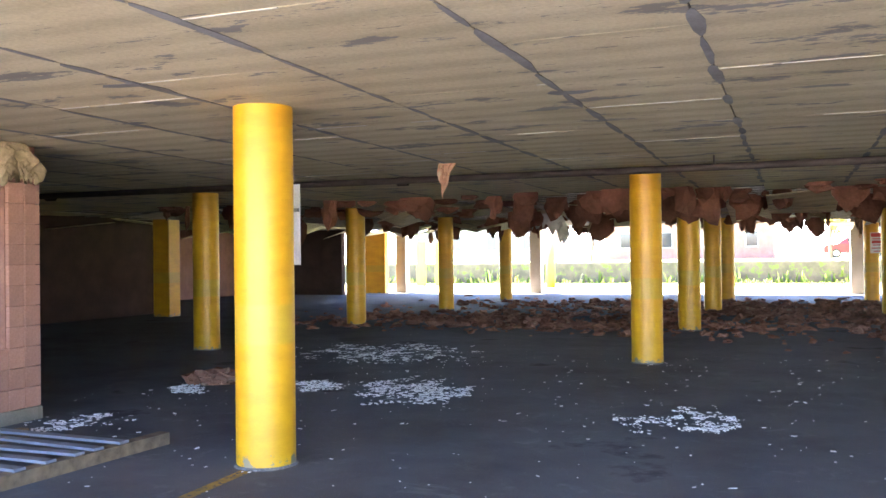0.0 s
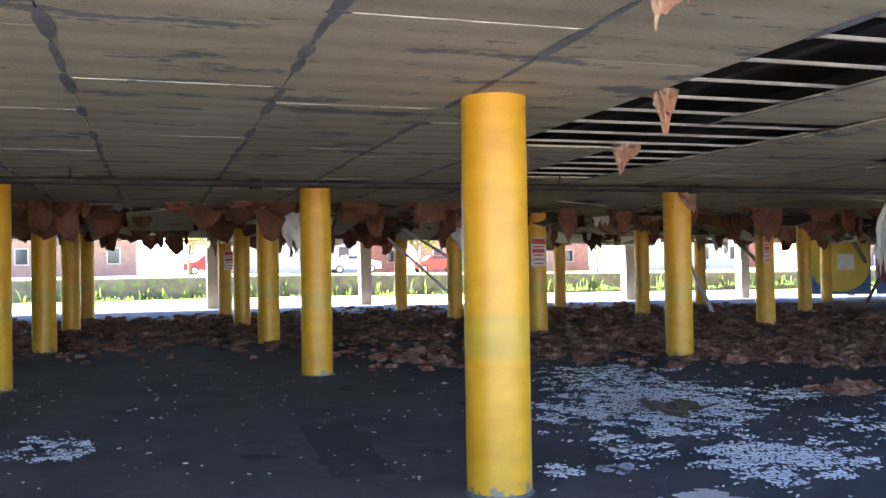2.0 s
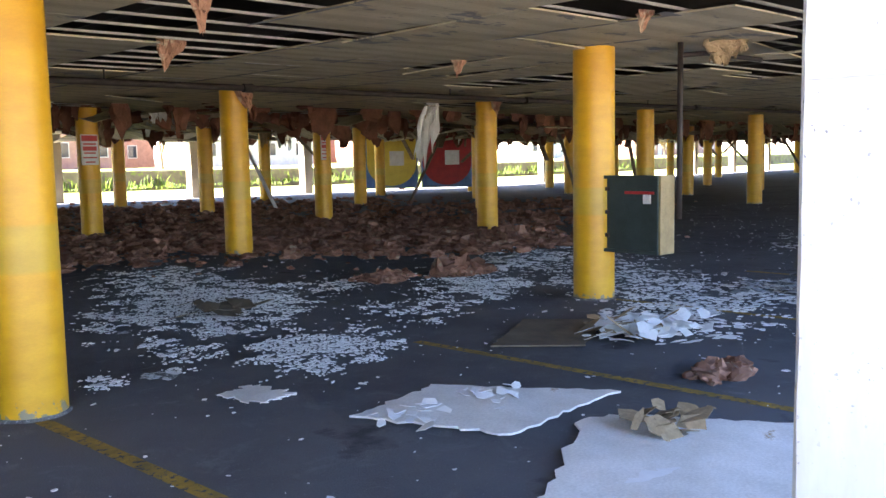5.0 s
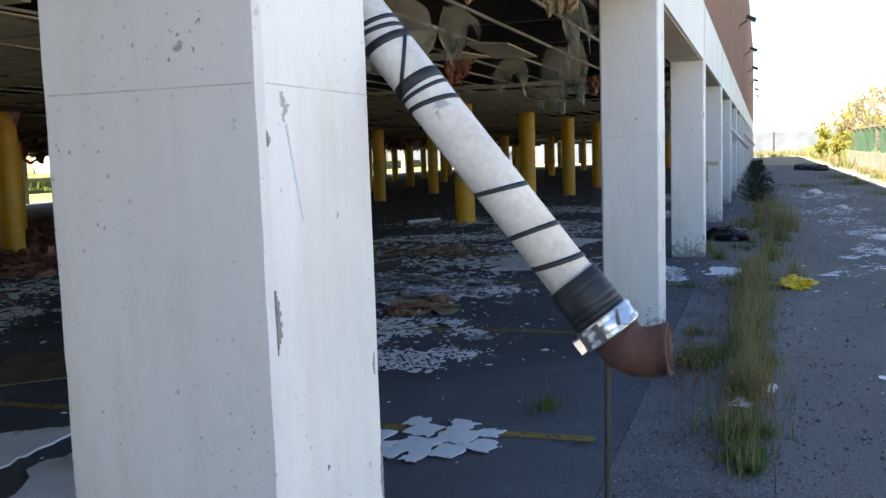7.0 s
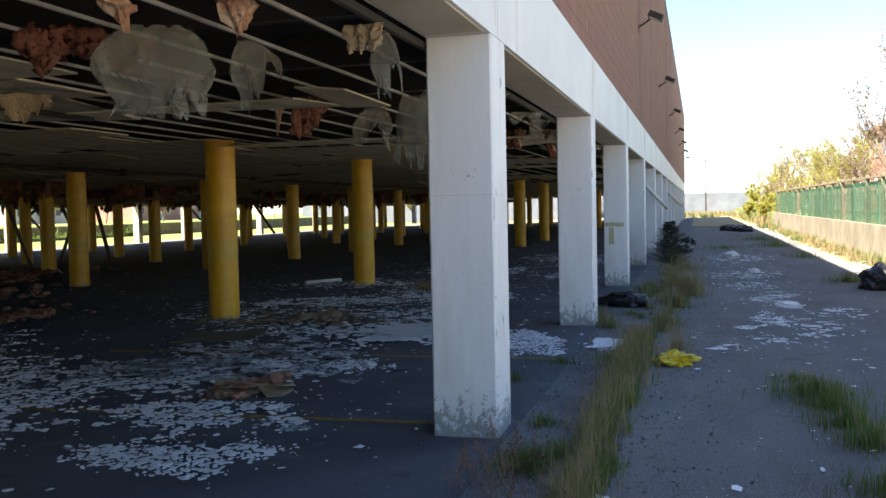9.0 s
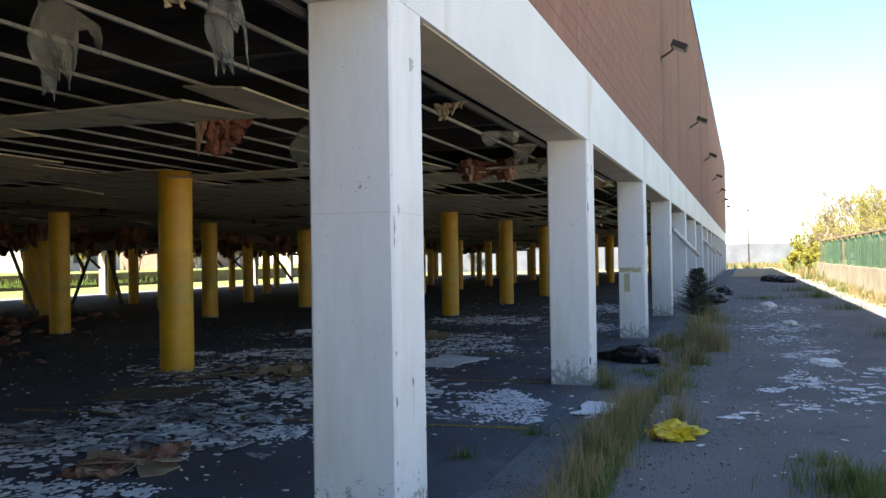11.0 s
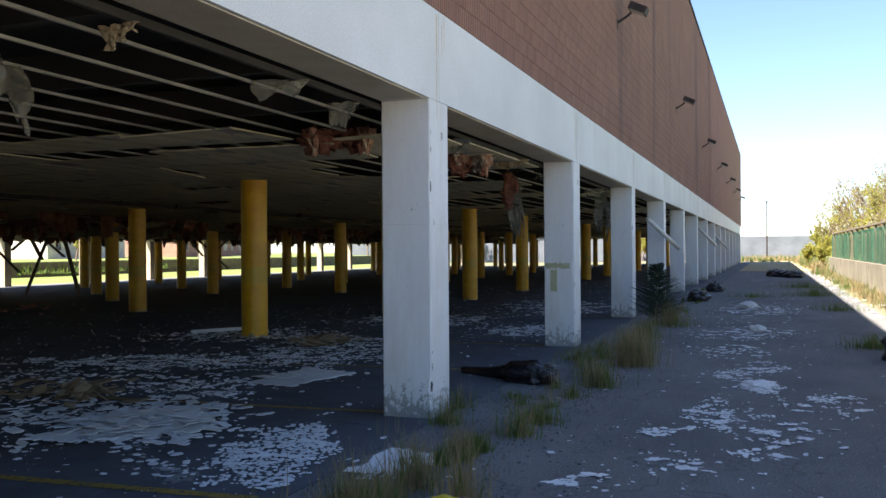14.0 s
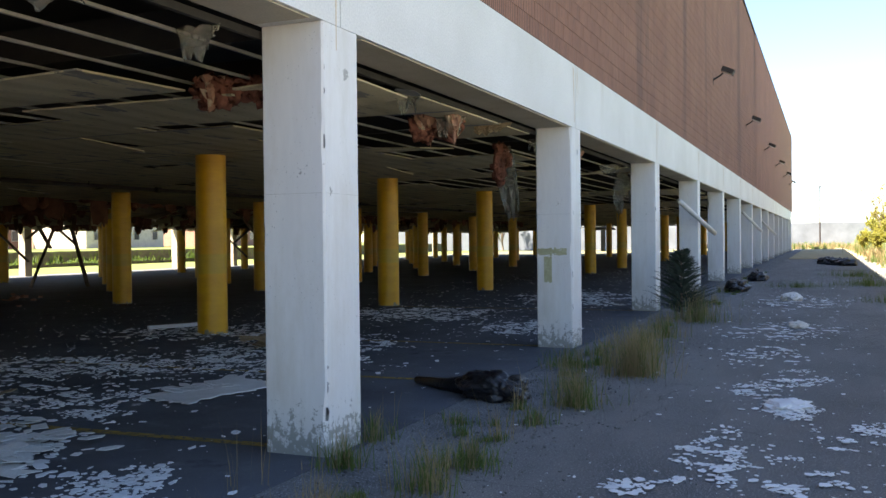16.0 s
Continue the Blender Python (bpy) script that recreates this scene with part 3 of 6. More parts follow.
for k in range(0, 6):
    for e in range(9):
        sd = qq.choice((-1, 1))
        bare_patch(columns[k], 0.012 if sd < 0 else W - 0.012, sd, qq.choice((qq.uniform(0.05, 0.7), qq.uniform(0.1, 2.6))), qq.uniform(0.008, 0.028), qq.uniform(0.02, 0.11), qq.random() * 50)
for u, sd, z, w_, h_ in ((0.012, -1, 1.25, 0.024, 0.13), (0.012, -1, 0.66, 0.012, 0.05), (0.495, 1, 0.75, 0.02, 0.2), (0.012, -1, 1.66, 0.014, 0.03), (0.47, 1, 1.1, 0.012, 0.06), (0.2, -1, 0.95, 0.012, 0.014), (0.3, -1, 1.5, 0.01, 0.014)):
    bare_patch(first, u, sd, z, w_, h_, z * 7)
mark = thing("paint_mark", WX[2] - 0.002, 0.0, 1.2, "faded olive paint mark on a white column", "paint mark")
mb = Build()
for y0_, y1_, z0_, z1_ in ((0.07, 0.465, 0.0, 0.085), (0.27, 0.375, -0.355, -0.02)):
    nn = 14
    for e in range(nn):
        a, b_ = y0_ + (y1_ - y0_) * e / nn, y0_ + (y1_ - y0_) * (e + 1) / nn
        w1, w2 = 0.03 * noise.noise(Vector((e * 0.9, z0_, 1))), 0.025 * noise.noise(Vector((e * 0.9, z1_, 5)))
        mb.box(-0.002, 0.0, a, b_, z0_ + w1, z1_ + w2 - 0.001)
mb.make("paint", M["mark"], mark)

# block wall above the beam, flood lamps on it
wall_s = setting(Build().box(XT, X1, 0.045, 0.35, BEAM1 + 0.002, TOP).make("wall_south", M["mortar"]), "tall wall of brown ribbed concrete block with dark streaks", "wall")
setting(Build().box(XT - 0.02, X1 + 0.02, 0.0, 0.4, TOP, TOP + 0.12).make("trim", M["deck"]), "thin dark metal roof edge", "roof edge")


def flood_lamp(x, z):
    t = thing("flood_lamp", x, 0.02, z, "small dark wall-mounted flood lamp tilted outwards", "lamp", "facade flood lamps")
    Build().box(-0.05, 0.05, -0.03, 0.0, -0.25, -0.05).make("bracket", M["iron"], t)
    Build().tube([(0, -0.02, -0.12), (0, -0.2, -0.02), (0, -0.3, 0.06)], 0.025, 8).make("arm", M["iron"], t)
    hd = Build().box(-0.17, 0.17, -0.2, 0.16, -0.07, 0.07, bevel=0.02).make("head", M["iron"], t, at=pose(0, -0.42, 0.12, 25))
    Build().box(-0.14, 0.14, -0.17, 0.12, -0.078, -0.071).make("lens", M["sign"], hd, "pale glass lens")
    return t


lamp = flood_lamp(16.75, 6.1)
for i in range(1, 7):
    copy_thing(lamp, pose(16.75 + 11.75 * i, 0.02, 6.1))

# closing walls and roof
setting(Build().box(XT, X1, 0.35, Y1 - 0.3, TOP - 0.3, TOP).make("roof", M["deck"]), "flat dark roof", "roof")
setting(Build().box(XT, X1, Y1 - 0.3, Y1, BEAM1, TOP).make("wall_north", M["house"]), "brown block wall of the far side", "wall")
setting(Build().box(X1 - 0.3, X1, 0.35, Y1 - 0.3, BEAM1, TOP - 0.3).make("wall_east", M["house"]), "brown block end wall", "wall")
setting(Build().box(X0, X0 + 0.3, 0.35, Y1 - 0.3, 0, 3.42).box(XT, XT + 0.3, 0.35, Y1 - 0.3, 3.62, TOP - 0.3).make("wall_west_end", M["house"]), "brown block end wall", "wall")
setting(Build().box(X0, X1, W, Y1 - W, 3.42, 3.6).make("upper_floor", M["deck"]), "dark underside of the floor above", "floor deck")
FARX = [0.2 + 6.17 * k for k in range(-5, 16)]
for k, x in enumerate(FARX):
    tagged(worn_column(W, BEAM0 - 0.004, k + 60, 16).make("concrete_column", M["cream"], at=pose(x - W / 2, Y1 - W, fall(x, Y1))), "square white-painted concrete column at the sunlit side, warm bounced light in its colour", "column", "far facade columns")
for xa, xb in zip([X0] + FARX[1:-1], FARX[1:-1] + [X1]):
    fb = Build().box(xa + 0.004, xb - 0.004, Y1 - W, Y1, BEAM0, BEAM1)
    fb.v = [(x, y, z + (fall(x, Y1) if z < 3 else 0)) for x, y, z in fb.v]
    setting(fb.make("far_beam", M["cream"]), "white-painted concrete beam of the far side, warm bounced light in its colour", "beam")
for j in range(1, 6):
    tagged(worn_column(W, BEAM0 + 0.5, j + 90, 8).make("concrete_column", M["white"], at=pose(X1 - 0.5, j * 6.1, 0)), "square white-painted concrete column at the building end", "column", "end columns")

# ---- yellow columns ----
cb = Build()
R = 0.228
n, rings = 40, [0.0, 0.02, 0.5, 1.0, 1.6, 2.2, 2.72, H]
for z in rings:
    cb.v += [(R * math.cos(2 * math.pi * i / n), R * math.sin(2 * math.pi * i / n), z) for i in range(n)]
for r in range(len(rings) - 1):
    cb.f += [(r * n + i, r * n + (i + 1) % n, (r + 1) * n + (i + 1) % n, (r + 1) * n + i) for i in range(n)]
shaft = cb.mesh("shaft", M["yellow"], True)
collar = Build().tube([(0, 0, 0), (0, 0, 0.018)], [R + 0.02, R + 0.006], 32).mesh("base_grout", M["gravel"])
for row, y in ROWS.items():
    for k, x in LINE.items():
        if row == "N" and k == -2:
            x = -12.06
        if row == "N" and k < -2:
            continue
        if row in "BCDE" and k < -3:
            continue
        c = thing("yellow_column", x, y, fall(x, y), "round yellow-painted steel column standing on the parking floor", "column", "round yellow columns", rz=(k * 47 + ROWS[row] * 31) % 360)
        for part_name, me in (("shaft", shaft), ("base_grout", collar)):
            o = new(part_name, me)
            o.parent = c

# ---- ceiling ----
rng = random.Random(4)
BL = 2.36
SEAMS = [-11.04 - 1.225 * i for i in range(16, 0, -1)] + [-11.04, -9.76, -8.69, -7.40, -6.13] + [-6.13 + 1.225 * i for i in range(1, 83)]
JOINT = {-13.49: 5.1, -12.265: 4.53, -11.04: 3.33, -9.76: 4.44, -8.69: 3.28, -7.40: 3.85, -6.13: 2.1}
HOLES = [(-4.95, -3.7, 3.6, 8.6), (-3.7, -2.45, 6.4, 11.0), (-3.8, 0.7, -3.0, 4.3), (0.7, 2.7, -3.0, 0.8), (2.7, 6.3, -3.0, 7.4), (6.3, 7.4, -3.0, 1.0), (7.2, 8.2, 5.0, 7.0), (8.6, 12.2, 1.5, 3.8),
         (12.6, 18.5, -3.0, 2.2), (20, 27, -3.0, 4.5), (-24, -17, 7.0, 9.0), (30, 36, 0.4, 6), (42, 50, 0.4, 5)]
ce, tp, bd = Build(), Build(), Build()
for i, (xa, xe) in enumerate(zip(SEAMS, SEAMS[1:])):
    BW = xe - xa
    first_y = JOINT.get(round(xa, 3), 3.3 + (0.0, 0.6, 1.1)[i % 3])
    for j in range(-1, 17):
        ya, yb = first_y + BL * (j - 2), first_y + BL * (j - 1)
        cx, cy = xa + BW / 2, (ya + yb) / 2
        if xa < X0 or xa + BW > X1:
            continue
        gone = any(a < cx < b and c < cy < d for a, b, c, d in HOLES)
        if cy > 17 and rng.random() < 0.55:
            gone = True
        if cx > 3 and cy > 4.5 and rng.random() < 0.07:
            gone = True
        if gone:
            continue
        ya, yb = max(ya, 1.55 if 0.7 < cx < 2.7 else 2.0 if 6.3 < cx < 7.4 else W + 0.02), min(yb, Y1 - W - 0.02)
        if yb - ya < 0.15:
            continue
        sag = [0, 0, 0, 0]
        if cy > 17:
            sag = [rng.choice((0, 0, 0, 0.12, 0.35)) for _ in range(4)]
        elif (0.7 < cx < 2.7 or 6.3 < cx < 8.6) and cy < 5.5:
            sag = [rng.uniform(0.02, 0.16) for _ in range(4)]
        elif cx > -5 and rng.random() < 0.25:
            sag[rng.randrange(4)] = rng.uniform(0.03, 0.12)
        e = 0.006
        v = [(xa + e, ya + e, H - sag[0]), (xa + BW - e, ya + e, H - sag[1]), (xa + BW - e, yb - e, H - sag[2]), (xa + e, yb - e, H - sag[3])]
        v = [(x, y, z + fall(x, y)) for x, y, z in v]
        v += [(x, y, z + 0.016) for x, y, z in v]
        ce.add(v, [(3, 2, 1, 0), (4, 5, 6, 7), (0, 1, 5, 4), (1, 2, 6, 5), (2, 3, 7, 6), (3, 0, 4, 7)])
        if cx < 14 and cy < 16 and not any(sag):
            # smeared joint compound along the long joint, torn here and there
            y = ya
            while y < yb - 0.1:
                ln = rng.uniform(0.35, 0.9)
                if rng.random() < 0.92:
                    wd = rng.uniform(0.02, 0.046)
                    tp.plate((xa + rng.uniform(-0.012, 0.012), y + ln / 2, H - 0.003 - 0.0015 * rng.random()), ln / 2 + 0.03, -0.002, rng, 12, math.pi / 2, aspect=2 * wd / ln, rag=0.22)
                if rng.random() < 0.16:
                    tp.plate((xa + rng.uniform(-0.12, 0.12), y, H - 0.005 - 0.002 * rng.random()), rng.uniform(0.07, 0.26), -0.002, rng, 9, rng.uniform(-0.3, 0.3), aspect=0.5, rag=0.6)
                y += ln
            if rng.random() < 0.8:
                xx = xa + 0.03
                while xx < xa + BW - 0.1:
                    ln = rng.uniform(0.2, 0.6)
                    if rng.random() < 0.75:
                        bd.box(xx, min(xx + ln, xa + BW - 0.02), ya - 0.006, ya + 0.008, H - 0.005, H - 0.001)
                    xx += ln + rng.uniform(0, 0.1)
for b_ in (tp, bd):
    b_.v = [(x, y, z + fall(x, y)) for x, y, z in b_.v]
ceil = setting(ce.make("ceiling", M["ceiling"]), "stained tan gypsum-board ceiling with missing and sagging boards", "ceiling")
tagged(tp.make("joint_tape", M["tape"]), "smeared grey joint compound under the ceiling boards", "joint compound", "", "structure")
tagged(bd.make("joint_bead", M["bead"]), "white bead along the short board joints", "bead", "", "structure")

# furring channels under the deck, running with the facade
y = 0.85
while y < 36:
    cb_ = Build()
    for xa, xb in ((X0 + 0.5, -1), (-1, 31), (31, X1 - 0.5)):
        cb_.box(xa, xb, y, y + 0.024, H + 0.018, H + 0.04)
    cb_.v = [(x, yy, z + fall(x, yy)) for x, yy, z in cb_.v]
    o = cb_.make("furring_channel", M["channel"])
    setting(o, "thin galvanised channel left bare where ceiling boards fell", "ceiling channel")
    y += 0.58
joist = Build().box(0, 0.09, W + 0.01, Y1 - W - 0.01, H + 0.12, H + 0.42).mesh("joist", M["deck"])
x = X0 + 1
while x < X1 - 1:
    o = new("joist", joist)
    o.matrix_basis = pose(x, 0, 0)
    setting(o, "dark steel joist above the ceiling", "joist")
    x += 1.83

# sprinkler main and branch
sp = thing("sprinkler_pipe", 0, 10.85, 2.6, "dark iron sprinkler pipe running under the ceiling", "pipe")
Build().tube([(-23, -0.3, 0.0), (-6, 0.0, 0), (60, 0.2, 0)], 0.045, 10).make("main", M["iron"], sp, smooth=True)
for i in range(-3, 9):
    Build().tube([(i * 6.1 - 1, 0.0, -0.001), (i * 6.1 - 0.85, 0.0, -0.001)], 0.062, 12).make("coupling", M["iron"], sp)
    Build().tube([(i * 6.1 - 3, 0.0, 0.0), (i * 6.1 - 3, 0.0, 0.16)], 0.012, 6).make("hanger", M["iron"], sp)


# ---- west end ----
ww = setting(Build().box(-15.7, -15.4, 0.5, 5.0, 0.13, 2.74).box(-15.7, -15.4, 6.36, 6.75, 0.13, 2.74).box(-15.7, -15.4, 5.0, 6.36, 0.13, 0.72).box(-15.7, -15.4, 5.0, 6.36, 2.3, 2.74).make("wall_west", M["mortar"]), "ribbed red-brown block wall with a dark window opening", "wall")
Build().box(-15.72, -15.34, 0.5, 6.77, 0.0, 0.128).make("plinth", M["concrete"], ww, "grey concrete plinth")
win = setting(Build().box(-15.56, -15.54, 5.05, 6.31, 0.77, 2.25).make("window_1", M["pane"]), "dark window set in the block wall", "window")
for a in ((5.0, 6.36, 0.72, 0.77), (5.0, 6.36, 2.25, 2.3), (5.0, 5.05, 0.77, 2.25), (6.31, 6.36, 0.77, 2.25)):
    Build().box(-15.6, -15.5, *a).make("window_frame", M["iron"], win)
setting(Build().box(-26.2, -25.9, 6.8, 22.0, 0, 3.4).make("wall_recess", M["shaded_brick"]), "brown brick wall, darkened in colour for deep shade", "wall")
setting(Build().box(-25.9, -15.72, 6.5, 6.8, 0, 3.4).make("wall_return", M["shaded_brick"]), "brown brick wall, darkened in colour for deep shade", "wall")
setting(Build().box(X0 + 0.3, -26.2, 34.2, 34.5, 0, 3.4).make("wall_back", M["shaded_brick"]), "brown brick wall, darkened in colour for deep shade", "wall")
tagged(Build().box(-24.95, -24.4, 20.4, 20.9, 0, 2.72, bevel=0.02).make("yellow_pier", M["yellow"]), "broad yellow-painted pier in the shade", "pier")
tagged(Build().box(-26.3, -25.0, 36.0, 36.4, 0, 2.72, bevel=0.02).make("yellow_pier", M["yellow"]), "broad yellow-painted pier at the open side", "pier")
for x in (-27.7, -26.6):
    tagged(Build().box(x, x + 0.55, 46, 46.1, -0.02, 2.4, bevel=0.02).make("yellow_post", M["mural_yellow"]), "sunlit yellow upright panel on the lawn", "panel", "yellow panels")
tagged(Build().tube([(-19.5, 43.8, -0.02), (-19.5, 43.8, 2.3)], 0.22, 16).make("yellow_bollard", M["mural_yellow"], smooth=True), "sunlit yellow post on the lawn", "post")

# fallen slatted frame beside the block wall
pal = thing("slatted_frame", -14.0, 5.1, 0.0, "fallen frame of grey slats with dark timber rails", "pallet", rz=-3)
Build().box(-0.06, 0.06, -0.85, 1.05, 0.0, 0.1, bevel=0.01).make("rail", M["wood"], pal, "dark timber rail", at=pose(0.62, 0, 0))
Build().box(-0.05, 0.05, -0.8, 0.8, 0.0, 0.09, bevel=0.01).make("rail", M["wood"], pal, at=pose(-0.75, 0, 0))
for i in range(6):
    Build().box(-0.95, 0.66, -0.05, 0.05, 0.0, 0.02).make("slat", M["slat"], pal, at=pose(0, -0.72 + 0.25 * i, 0.102, 0, 0, (i * 37 % 7) - 3))

# ---- panel box on its column ----
pb = thing("panel_box", 0.12, 5.2, 0.0, "open dark green electrical box on a conduit beside a yellow column", "electrical box")
Build().box(0.02, 0.26, -0.36, 0.36, 0.545, 1.36, bevel=0.01).make("cabinet", M["box"], pb)
Build().box(0.0, 0.27, -0.384, -0.362, 0.54, 1.365).make("side", M["box_side"], pb, "worn tan side")
for a in ((-0.36, 0.36, 1.33, 1.365), (-0.36, 0.36, 0.54, 0.575), (-0.36, -0.325, 0.575, 1.33), (0.325, 0.36, 0.575, 1.33)):
    Build().box(-0.02, 0.018, *a).make("rim", M["box"], pb)
Build().box(-0.012, 0.016, -0.3, 0.05, 1.17, 1.2).make("label", M["red"], pb, "red warning strip")
Build().box(-0.014, 0.016, -0.26, -0.18, 1.07, 1.165).make("tag", M["sign"], pb, "torn white paper tag")
for z in (0.7, 0.95, 1.2):
    Build().box(-0.012, 0.016, 0.26, 0.3, z, z + 0.04).make("bolt", M["iron"], pb)
Build().tube([(0.3, -0.42, 0.9), (0.3, -0.42, H - 0.02)], 0.03, 10).make("conduit", M["iron"], pb, smooth=True)
Build().tube([(0.3, -0.42, 2.6), (0.7, -0.5, 2.64), (1.9, -0.5, 2.64)], 0.028, 10).make("conduit", M["iron"], pb, smooth=True)
Build().box(0.2, 0.27, 0.36, 0.42, 0.9, 1.0).make("bracket", M["iron"], pb)

# ---- boards lying on the floor ----
def fallen_board(corners, thick, mat, seed, label, rag=0.03, n=14, z=0.004):
    """A broken sheet with ragged edges, from its four corners."""
    r = random.Random(seed)
    ring = []
    for a, b in zip(corners, corners[1:] + corners[:1]):
        for i in range(n):
            t = i / n
            ring.append((a[0] + (b[0] - a[0]) * t + r.uniform(-rag, rag), a[1] + (b[1] - a[1]) * t + r.uniform(-rag, rag)))
    m = len(ring)
    cx, cy = sum(p[0] for p in ring) / m, sum(p[1] for p in ring) / m
    b = Build()
    lift = lambda x, y: z + 0.012 * (1 + noise.noise(Vector((x * 1.3, y * 1.3, seed))))
    b.v = [(x - cx, y - cy, lift(x, y)) for x, y in ring] + [(x - cx, y - cy, lift(x, y) + thick) for x, y in ring] + [(0, 0, lift(cx, cy) + thick)]
    b.f = [(i, (i + 1) % m, m + (i + 1) % m, m + i) for i in range(m)] + [(m + i, m + (i + 1) % m, 2 * m) for i in range(m)]
    return tagged(b.make("fallen_board", mat, at=pose(cx, cy, 0)), label, "board", "fallen boards")


fallen_board([(-4.6, 4.02), (-4.2, 3.08), (-3.0, 3.15), (-3.75, 4.2)], 0.013, M["board"], 1, "white gypsum board with water stain lying on the floor")
fallen_board([(-4.9, 2.3), (-3.62, 2.98), (-2.95, 1.95), (-4.1, 1.1)], 0.013, M["board"], 2, "large broken white gypsum board lying on the floor", 0.05)
fallen_board([(-2.55, 4.75), (-1.45, 5.35), (-0.95, 4.75), (-2.0, 4.2)], 0.012, M["brown_board"], 3, "brown paper-faced board lying on the floor", 0.015)
fallen_board([(7.55, 2.75), (7.4, 2.1), (8.6, 1.9), (8.9, 2.7)], 0.012, M["board"], 4, "broken grey-white board lying on the floor", 0.05)
fallen_board([(4.5, 2.35), (5.0, 1.6), (6.1, 2.2), (5.5, 2.85)], 0.014, M["board"], 5, "broken white board crumbling at its edges", 0.08, 24)
fallen_board([(-4.9, 5.1), (-4.6, 5.2), (-4.5, 4.8), (-4.8, 4.7)], 0.008, M["board"], 6, "small torn white scrap of board", 0.05)
fallen_board([(-4.75, 1.55), (-4.5, 2.2), (-4.1, 2.1), (-4.2, 1.6)], 0.01, M["flake"], 7, "small torn white scrap of board", 0.06)
fallen_board([(3.85, 5.0), (4.7, 5.3), (5.1, 4.3), (4.2, 4.1)], 0.012, M["brown_board"], 8, "tan board lying on the floor", 0.03)
fallen_board([(4.3, 2.75), (5.0, 2.6), (5.1, 1.95), (4.4, 2.1)], 0.012, M["flake"], 12, "broken white paint sheet on the floor", 0.06)
fallen_board([(4.2, -0.15), (4.9, -0.2), (4.8, -0.6), (4.3, -0.58)], 0.008, M["flake"], 13, "white paint sheet lying among the weeds", 0.05)
fallen_board([(-7.55, 4.45), (-7.45, 4.5), (-7.3, 4.42), (-7.42, 4.36)], 0.012, M["flake"], 14, "small white scrap of board", 0.01, 5)
for i, (x, y, w) in enumerate([(-2.98, 1.28, 0.13), (-2.78, 1.32, 0.1), (-2.9, 1.05, 0.15), (-2.62, 1.1, 0.12), (-2.95, 0.85, 0.11), (-2.7, 0.87, 0.14), (-2.5, 0.9, 0.1), (-3.05, 1.14, 0.08), (-2.48, 1.2, 0.09), (-2.82, 0.68, 0.1), (-2.6, 0.7, 0.08), (-3.1, 0.98, 0.07)]):
    fallen_board([(x - w, y - w * 0.7), (x + w * 0.8, y - w * 0.9), (x + w, y + w * 0.6), (x - w * 0.7, y + w * 0.8)], 0.005, M["flake"], 40 + i, "broken white paint sheet on the floor", 0.02, 4)
fallen_board([(-1.35, -0.86), (-1.15, -0.9), (-1.05, -0.78), (-1.25, -0.72)], 0.004, M["flake"], 10, "small torn white scrap beside the grass", 0.015, 5)
fallen_board([(-1.75, -0.72), (-1.55, -0.76), (-1.5, -0.62), (-1.72, -0.6)], 0.004, M["flake"], 11, "small torn white scrap beside the grass", 0.015, 5)
tagged(Build().box(-0.5, 0.5, -0.045, 0.045, -0.03, 0.04, bevel=0.004).make("white_plank", M["board"], at=pose(13.35, 7.05, fall(13.35, 7.05) + 0.02, 0, 0, -30)), "narrow white plank lying on the floor", "plank")

pa = Build()
for i in range(10):
    ya, yb = 6.5 + i * 0.24, 6.5 + (i + 1) * 0.24
    xl, xr = -6.95 + i * 0.012 + 0.05 * noise.noise(Vector((i * 0.8, 0, 0))), -6.45 + i * 0.014 + 0.05 * noise.noise(Vector((i * 0.8, 5, 0)))
    pa.add([(xl, ya, 0.003), (xr, ya, 0.003), (xr, yb, 0.003), (xl, yb, 0.003)], [(0, 1, 2, 3)])
setting(pa.make("floor_patch", M["patch"]), "dark patched asphalt in the parking floor", "floor patch")

# crumpled wet board and paper beside the brown board
def crumple(name, centre, size, count, seed, mat, label, category, flat=0.35, bits=1.0):
    r = random.Random(seed)
    b = Build()
    for i in range(count):
        x, y = r.gauss(0, size[0] / 2.2), r.gauss(0, size[1] / 2.2)
        b.plate((x, y, 0.01 + r.random() * size[2]), r.uniform(0.08, 0.28) * bits, 0.008 * bits, r, r.randint(4, 7), None, (r.uniform(-flat, flat), r.uniform(-flat, flat)), r.uniform(0.4, 0.9))
    for i, (x, y, z) in enumerate(b.v):
        b.v[i] = (x, y, max(z, 0.003))
    return tagged(b.make(name, mat, at=pose(centre[0], centre[1], 0)), label, category, "", "stuff")


crumple("debris_heap", (-1.2, 4.15), (0.6, 0.55, 0.12), 110, 21, M["flake"], "heap of broken white board and paper on the floor", "debris", 0.5, 0.6)
crumple("debris_heap", (-1.35, 4.2), (0.5, 0.4, 0.16), 18, 22, M["paper"], "crumpled brown paper backing on the floor", "debris", 0.6, 0.7)
crumple("debris_heap", (-3.5, 2.5), (0.3, 0.26, 0.1), 24, 23, M["paper"], "crumpled brown paper backing on a white board", "debris", 0.7, 0.5)
crumple("debris_heap", (-3.0, 8.3), (0.7, 0.5, 0.08), 14, 24, M["brown_board"], "dark rotten board pieces among white flakes", "debris")

